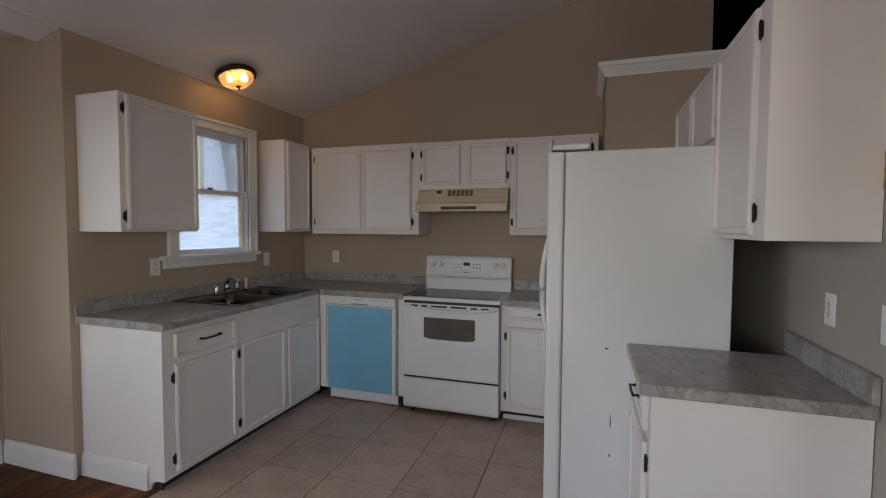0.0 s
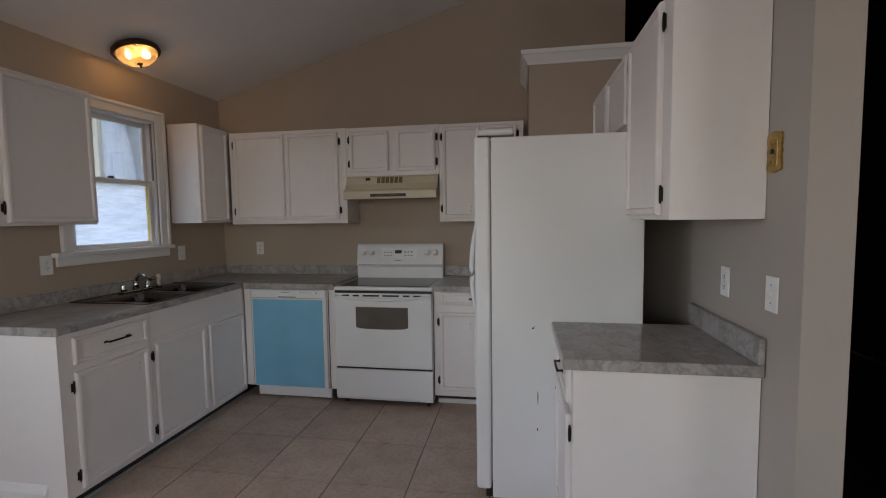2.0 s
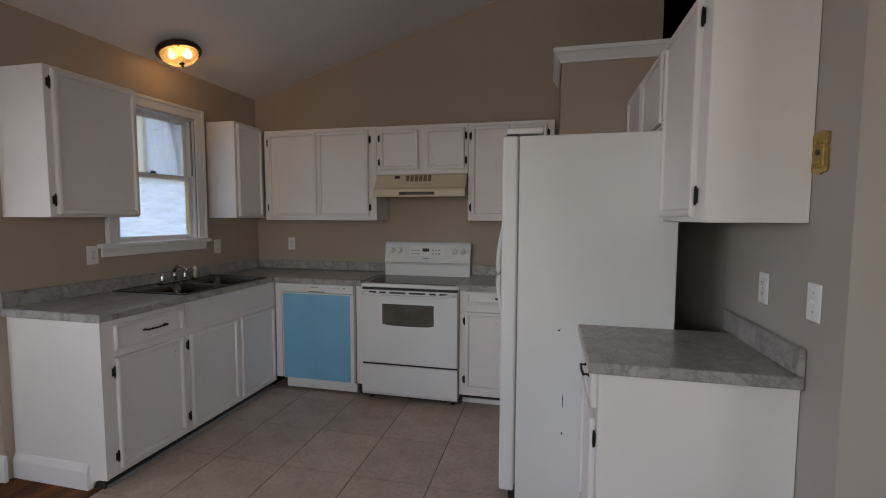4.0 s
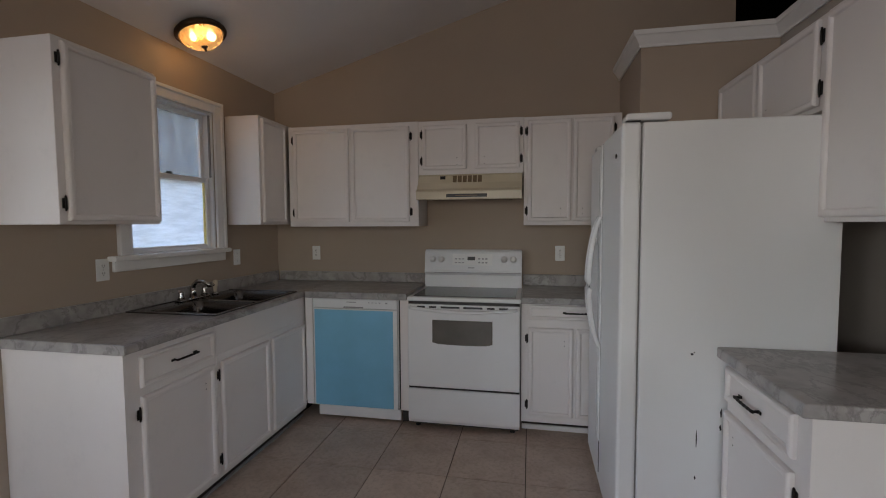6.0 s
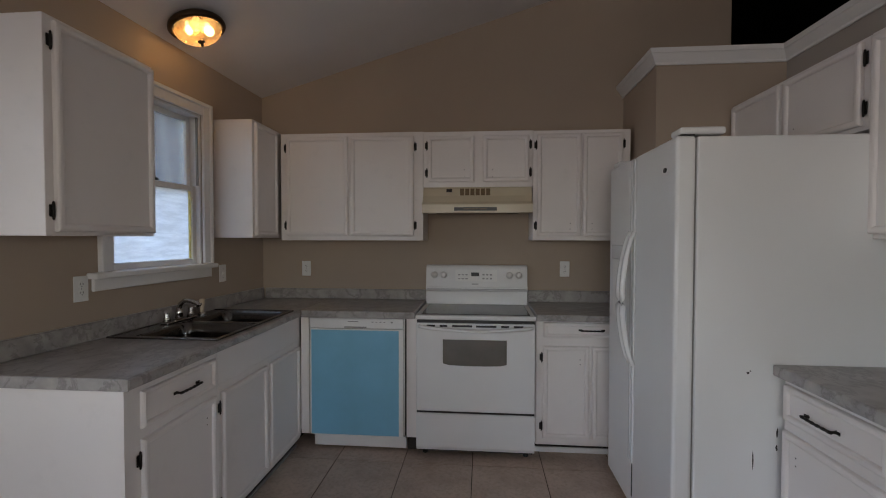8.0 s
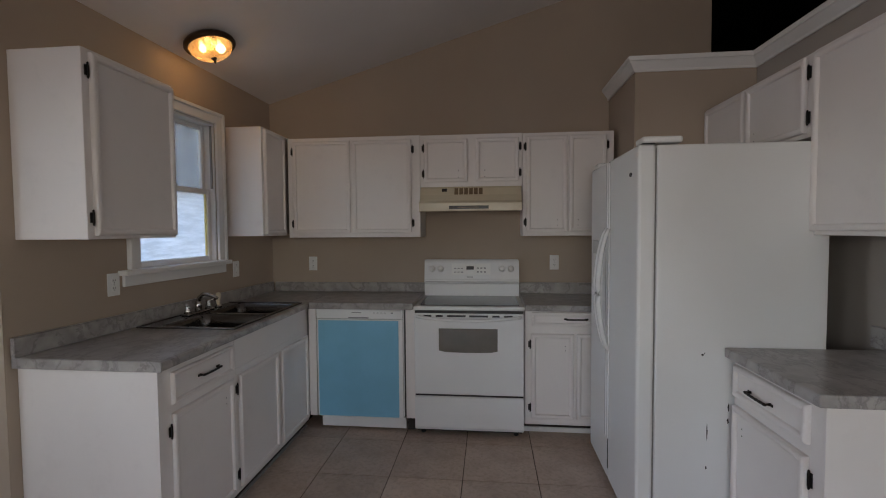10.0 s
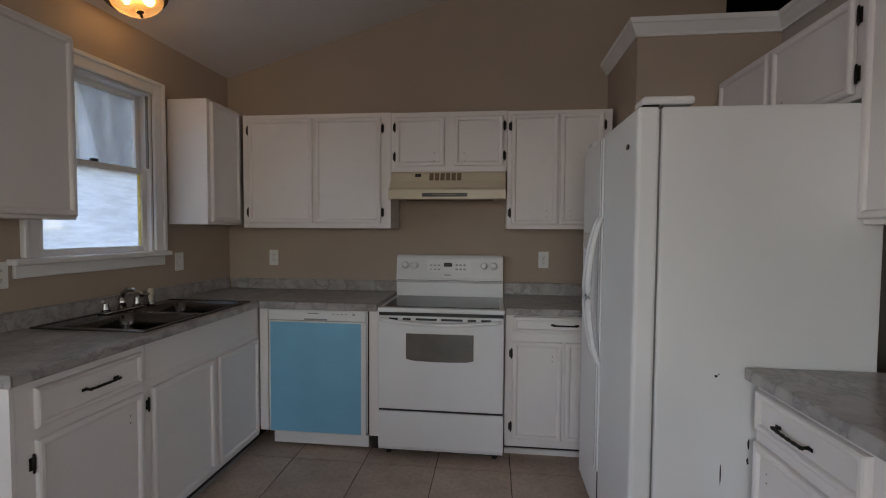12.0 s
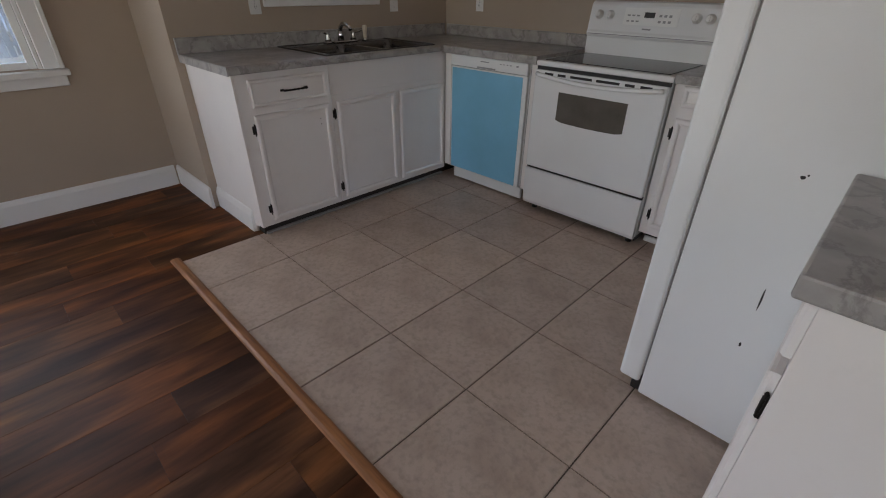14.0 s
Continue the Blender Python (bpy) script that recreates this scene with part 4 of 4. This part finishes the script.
# ---- fittings ----
def outlet(label, m, kind="outlet", mat=PLATE):
    o = thing("wall_outlet" if kind == "outlet" else "light_switch", label, "outlet" if kind == "outlet" else "switch", m, "wall plates")
    block("plate", mat, o, -0.036, 0.036, -0.006, -0.0005, -0.059, 0.059, 0.0025, segments=2)
    if kind == "outlet":
        for z in (-0.02, 0.02):
            bm = bmesh.new()
            lathe(bm, [(0.0165, 0.0), (0.0165, 0.0025), (0.0155, 0.003)], pose(0, -0.0055, z, 90), 18)
            s = part("socket", bm, mat, o)
            for x in (-0.006, 0.006):
                block("slot", BLACK, s, x - 0.0012, x + 0.0012, -0.0092, -0.008, z - 0.002, z + 0.007, 0.0)
            block("slot", BLACK, s, -0.002, 0.002, -0.0092, -0.008, z - 0.010, z - 0.006, 0.0)
    else:
        block("collar", mat, o, -0.006, 0.006, -0.0075, -0.005, -0.013, 0.013, 0.0)
        bm = bmesh.new()
        prism(bm, [(-0.006, -0.008), (-0.017, 0.004), (-0.015, 0.009), (-0.006, 0.006)], "x", -0.004, 0.004)
        part("toggle", bm, mat, o)
    for z in ((0,) if kind == "outlet" else (-0.03, 0.03)):
        bm = bmesh.new()
        lathe(bm, [(0.003, 0.0), (0.003, 0.001)], pose(0, -0.006, z, 90), 8)
        part("screw", bm, SHADEGREY, o)
    return o


outlet("white duplex outlet above the sink worktop", LEFT_WALL @ pose(-1.577, 0, 1.199))
outlet("white switch plate beside the kitchen window", LEFT_WALL @ pose(-0.53, 0, 1.19), "switch")
outlet("white duplex outlet on the wall behind the dishwasher", BACK @ pose(0.224, 0, 1.191))
outlet("white duplex outlet between range and fridge", BACK @ pose(2.258, 0, 1.201))
outlet("white duplex outlet above the short worktop", RIGHT @ pose(1.822, 0, 1.186))
outlet("white toggle switch near the wall end", RIGHT @ pose(2.157, 0, 1.192), "switch")
g = thing("brass_switch_plate", "ornate tarnished brass switch plate with scalloped edge", "switch plate", RIGHT @ pose(2.144, 0, 1.653))
bm = bmesh.new()
n = 40
outline = []
for i in range(n):
    t = math.tau * i / n
    c, s = math.cos(t), math.sin(t)
    k = 1 / max(abs(c) / 0.04, abs(s) / 0.064)
    k *= 1 + 0.05 * math.cos(8 * t)
    outline.append((k * c, k * s))
prism(bm, outline, "y", -0.007, -0.0005)
part("plate", bm, BRASS, g)
bm = bmesh.new()
box(bm, -0.024, 0.024, -0.0095, -0.0068, -0.046, 0.046, 0.002)
for z in (-0.03, 0.03):
    for x in (-0.012, 0.012):
        lathe(bm, [(0.007, 0.0), (0.005, 0.003), (0.002, 0.004)], pose(x, -0.009, z, 90), 10)
part("relief", bm, BRASS, g)
block("toggle", BLACK, g, -0.005, 0.005, -0.018, -0.009, -0.007, 0.009, 0.002)

# ceiling lamp on the slope, over the sink
lx, ly = 0.032, -1.01
lamp = thing("ceiling_lamp", "lit flush ceiling lamp with bronze rim and amber bowl", "ceiling lamp", pose(lx, ly, ceiling_z(lx, ly), 0, math.degrees(math.atan(-0.295)), 0) @ Matrix.Scale(0.875, 4))
bm = bmesh.new()
lathe(bm, [(0.13, -0.001), (0.15, -0.006), (0.166, -0.022), (0.170, -0.04), (0.163, -0.052), (0.15, -0.057), (0.142, -0.052), (0.138, -0.03), (0.05, -0.012)], Matrix(), 36)
part("rim", bm, BRONZE, lamp, "dark bronze rim")
bm = bmesh.new()
lathe(bm, [(0.1415, -0.05), (0.138, -0.068), (0.125, -0.092), (0.098, -0.113), (0.064, -0.127), (0.03, -0.133), (0.008, -0.134)], Matrix(), 36)
part("bowl", bm, BOWL, lamp, "amber glass bowl")
bm = bmesh.new()
lathe(bm, [(0.02, -0.131), (0.022, -0.137), (0.012, -0.143), (0.006, -0.15), (0.009, -0.158), (0.003, -0.17)], Matrix(), 16)
part("finial", bm, BRONZE, lamp, "bronze finial")
for dx, dy, k in ((0.058, 0.022, 1.0), (-0.03, -0.055, 0.72)):
    bm = bmesh.new()
    lathe(bm, [(0.012, -0.02), (0.015, -0.04), (0.03, -0.065), (0.03, -0.08), (0.018, -0.098), (0.003, -0.103)], pose(dx, dy, 0) @ Matrix.Diagonal((k, k, 1, 1)), 14)
    part("bulb", bm, BULBGLASS, lamp, "lit warm bulb")
glow = bpy.data.lights.new("lamp_light", "POINT")
glow.energy, glow.color, glow.shadow_soft_size = 0.34, (1.0, 0.60, 0.28), 0.03
ob = new("lamp_light", glow)
ob.matrix_world = pose(lx + 0.03, ly, ceiling_z(lx, ly) - 0.083)

# curtain rod bracket at the dining window
k = thing("curtain_bracket", "small dark curtain rod bracket above the window casing", "bracket", DINING @ pose(-0.38, 0, 2.39))
bm = bmesh.new()
box(bm, -0.012, 0.012, -0.006, -0.0005, -0.03, 0.03, 0.002)
tube(bm, [(0, -0.005, 0.0), (0, -0.06, 0.0), (0, -0.075, 0.012)], 0.006, 8)
part("arm", bm, BRONZE, k)
bm = bmesh.new()
lathe(bm, [(0.006, 0.0), (0.016, 0.01), (0.02, 0.025), (0.014, 0.04), (0.004, 0.046)], pose(0.0, -0.07, 0.012, 0, 90, 0), 14)
part("finial", bm, BRONZE, k)

# ---- outdoors ----
bm = bmesh.new()
box(bm, -400, 400, -400, 400, -1.5, -0.5)
solid("ground", bm, EARTH, "dry grass and bare earth yard", "ground", kind="structure")


def porch():
    p = thing("porch_wing", "grey lap-sided porch wall with tan painted corner post", "porch", pose(-0.32, -0.12, 0))
    block("core", GREYSIDING, p, -0.88, -0.02, 0.012, 0.12, -0.5, 2.75, 0.0)
    bm = bmesh.new()
    prism(bm, [(0.012, 0.0), (-0.012, 0.004), (-0.004, 0.19), (0.012, 0.19)], "x", -0.88, -0.02)
    me = mesh_of("siding_board", bm, GREYSIDING)
    for i in range(17):
        s = new("siding_board", me)
        s.parent, s.location = p, (0, 0, -0.5 + 0.185 * i)
    block("corner_post", YELLOW, p, -1.01, -0.881, -0.05, 0.10, -0.5, 2.42, 0.004)
    block("beam", YELLOW, p, -1.01, -0.885, -1.3, 0.10, 2.421, 2.62, 0.004)


def neighbour():
    h = thing("house", "pale blue lap-sided neighbouring house with a steep gable", "house", pose(-26, 0, -0.5))
    bm = bmesh.new()
    prism(bm, [(-11.1, 0.0), (1.3, 0.0), (1.3, 2.6), (-4.9, 9.1), (-11.1, 2.6)], "x", -9.0, 0.0)
    part("wall", bm, BLUESIDING, h)
    bm = bmesh.new()
    for i in range(44):
        z = 0.2 * i
        half = 6.2 if z < 2.6 else 6.2 * (9.1 - z) / 6.5
        if half > 0.15:
            prism(bm, [(0.0, z), (0.012, z + 0.004), (0.006, z + 0.196), (0.0, z + 0.196)], "y", -4.9 - half + 0.02, -4.9 + half - 0.02)
    w = part("siding", bm, BLUESIDING, h)
    tagged(w, kind="stuff")
    bm = bmesh.new()
    for s in (-1, 1):
        prism(bm, [(-4.9, 9.12), (-4.9 + s * 6.6, 2.2), (-4.9 + s * 6.6, 2.38), (-4.9, 9.32)], "x", -9.3, 0.3)
    part("roof", bm, ROOF, h)
    f = block("window", TRIM, h, 0.02, 0.08, -2.05, -1.65, 3.75, 4.7, 0.01)
    for z in (3.82, 4.25):
        block("pane", GLASSTOP, f, 0.075, 0.09, -2.01, -1.69, z, z + 0.38, 0.0)
    h2 = thing("house", "small white house far behind the yard", "house", pose(-48, 6, -0.5))
    bm = bmesh.new()
    prism(bm, [(-5, 0), (5, 0), (5, 2.8), (0, 5.2), (-5, 2.8)], "x", -8, 0)
    part("wall", bm, TRIM, h2)
    bm = bmesh.new()
    for s in (-1, 1):
        prism(bm, [(0, 5.22), (s * 5.5, 2.55), (s * 5.5, 2.75), (0, 5.45)], "x", -8.3, 0.3)
    part("roof", bm, ROOF, h2)


def fence():
    f = thing("fence", "weathered grey wooden picket fence across the yard", "fence", pose(-15.3, -3.0, -0.5))
    bm = bmesh.new()
    prism(bm, [(-0.065, 0.03), (0.065, 0.03), (0.065, 1.46), (0.03, 1.53), (-0.03, 1.53), (-0.065, 1.46)], "x", 0.0, 0.02)
    me = mesh_of("picket", bm, FENCEWOOD)
    rnd = random.Random(4)
    for i in range(110):
        p = new("picket", me)
        p.parent = f
        p.matrix_local = pose(0.03, -9 + 0.165 * i, rnd.uniform(-0.03, 0.03), rnd.uniform(-1, 1), 0, 0)
    for i in range(9):
        block("post", FENCEWOOD, f, -0.12, -0.02, -9 + 2.2 * i, -8.9 + 2.2 * i, 0.0, 1.5, 0.004)
    for z in (0.3, 1.15):
        block("rail", FENCEWOOD, f, -0.02, 0.028, -9.05, 9.2, z, z + 0.09, 0.003)


def bush(x, y, r, h, seed):
    b = thing("bush", "bare brownish shrub behind the fence", "bush", pose(x, y, -0.5), "shrubs")
    rnd = random.Random(seed)
    bm = bmesh.new()
    for i in range(7):
        a = rnd.uniform(0, math.tau)
        tube(bm, [(0, 0, 0), (0.3 * r * math.cos(a), 0.3 * r * math.sin(a), h * 0.5), (0.7 * r * math.cos(a), 0.7 * r * math.sin(a), h * rnd.uniform(0.7, 0.95))], [0.03, 0.02, 0.008], 5)
    part("branches", bm, FENCEWOOD, b)
    bm = bmesh.new()
    for i in range(420):
        a, q, z = rnd.uniform(0, math.tau), math.sqrt(rnd.random()), rnd.random()
        c = Vector((q * r * math.cos(a) * (1 - 0.4 * z), q * r * math.sin(a) * (1 - 0.4 * z), h * (0.15 + 0.9 * z)))
        t = Euler((rnd.uniform(0, 6), rnd.uniform(0, 6), rnd.uniform(0, 6))).to_matrix()
        s = rnd.uniform(0.05, 0.11)
        bm.faces.new([bm.verts.new(c + t @ Vector(v)) for v in ((-s, 0, 0), (0, -0.4 * s, 0.1 * s), (s, 0, 0), (0, 0.4 * s, 0.1 * s))])
    part("leaves", bm, BUSH, b)


porch()
neighbour()
fence()
for i, (x, y, r, h) in enumerate(((-17, -4.2, 0.9, 1.4), (-17.5, -2.2, 1.1, 1.45), (-16.8, -0.4, 1.0, 1.35), (-17.4, 1.4, 1.2, 1.45), (-36, 4.6, 1.8, 4.2))):
    bush(x, y, r, h, i)

# ---- floor pieces ----
GX, GY, PX, PY = 1.131, -1.0655, 0.441, 0.4565


def tile_at(x0, x1, y0, y1, cache={}):
    key = (round(x1 - x0, 3), round(y1 - y0, 3))
    if key not in cache:
        bm = bmesh.new()
        w, d = key[0] / 2 - 0.0024, key[1] / 2 - 0.0024
        prism(bm, [(-w, -0.012), (w, -0.012), (w, -0.0022), (w - 0.0025, 0.0), (-w + 0.0025, 0.0), (-w, -0.0022)], "y", -d, d)
        cache[key] = mesh_of("tile", bm, TILE)
    t = new("tile", cache[key])
    t.parent, t.location = tile_floor, ((x0 + x1) / 2, (y0 + y1) / 2, 0.0)


for i in range(-2, 6):
    for j in range(-3, 3):
        x0, x1 = max(GX + PX * i, 0.328), min(GX + PX * (i + 1), 3.42)
        y0, y1 = max(GY + PY * j, -2.414), min(GY + PY * (j + 1), 0.07)
        if x1 - x0 > 0.05 and y1 - y0 > 0.05:
            tile_at(x0, x1, y0, y1)

bm = bmesh.new()
PW, PL = 0.187, 1.22
prism(bm, [(-PW / 2 + 0.0003, -0.008), (PW / 2 - 0.0003, -0.008), (PW / 2 - 0.0003, -0.0008), (PW / 2 - 0.0012, 0.0), (-PW / 2 + 0.0012, 0.0), (-PW / 2 + 0.0003, -0.0008)], "y", -PL / 2 + 0.0005, PL / 2 - 0.0005)
plank_mesh = mesh_of("plank", bm, PLANK)
rnd = random.Random(11)


def plank_at(x, y0, y1):
    if y1 - y0 > PL - 0.001:
        me = plank_mesh
    else:
        me = plank_mesh.copy()
        for v in me.vertices:
            v.co.y *= (y1 - y0) / PL
    p = new("plank", me)
    p.parent, p.location = wood_floor, (x, (y0 + y1) / 2, 0.0)


for i in range(39):
    x = -1.0775 + PW * i
    far = -1.99 if x < -0.2 else (-1.93 if x + PW / 2 < 0.34 else -2.452)
    y = far + rnd.uniform(0.1, 1.1)
    while y > -8.3:
        y0, y1 = max(y - PL, -8.39), min(y, far)
        if y1 - y0 > 0.06:
            plank_at(x, y0, y1)
        y -= PL
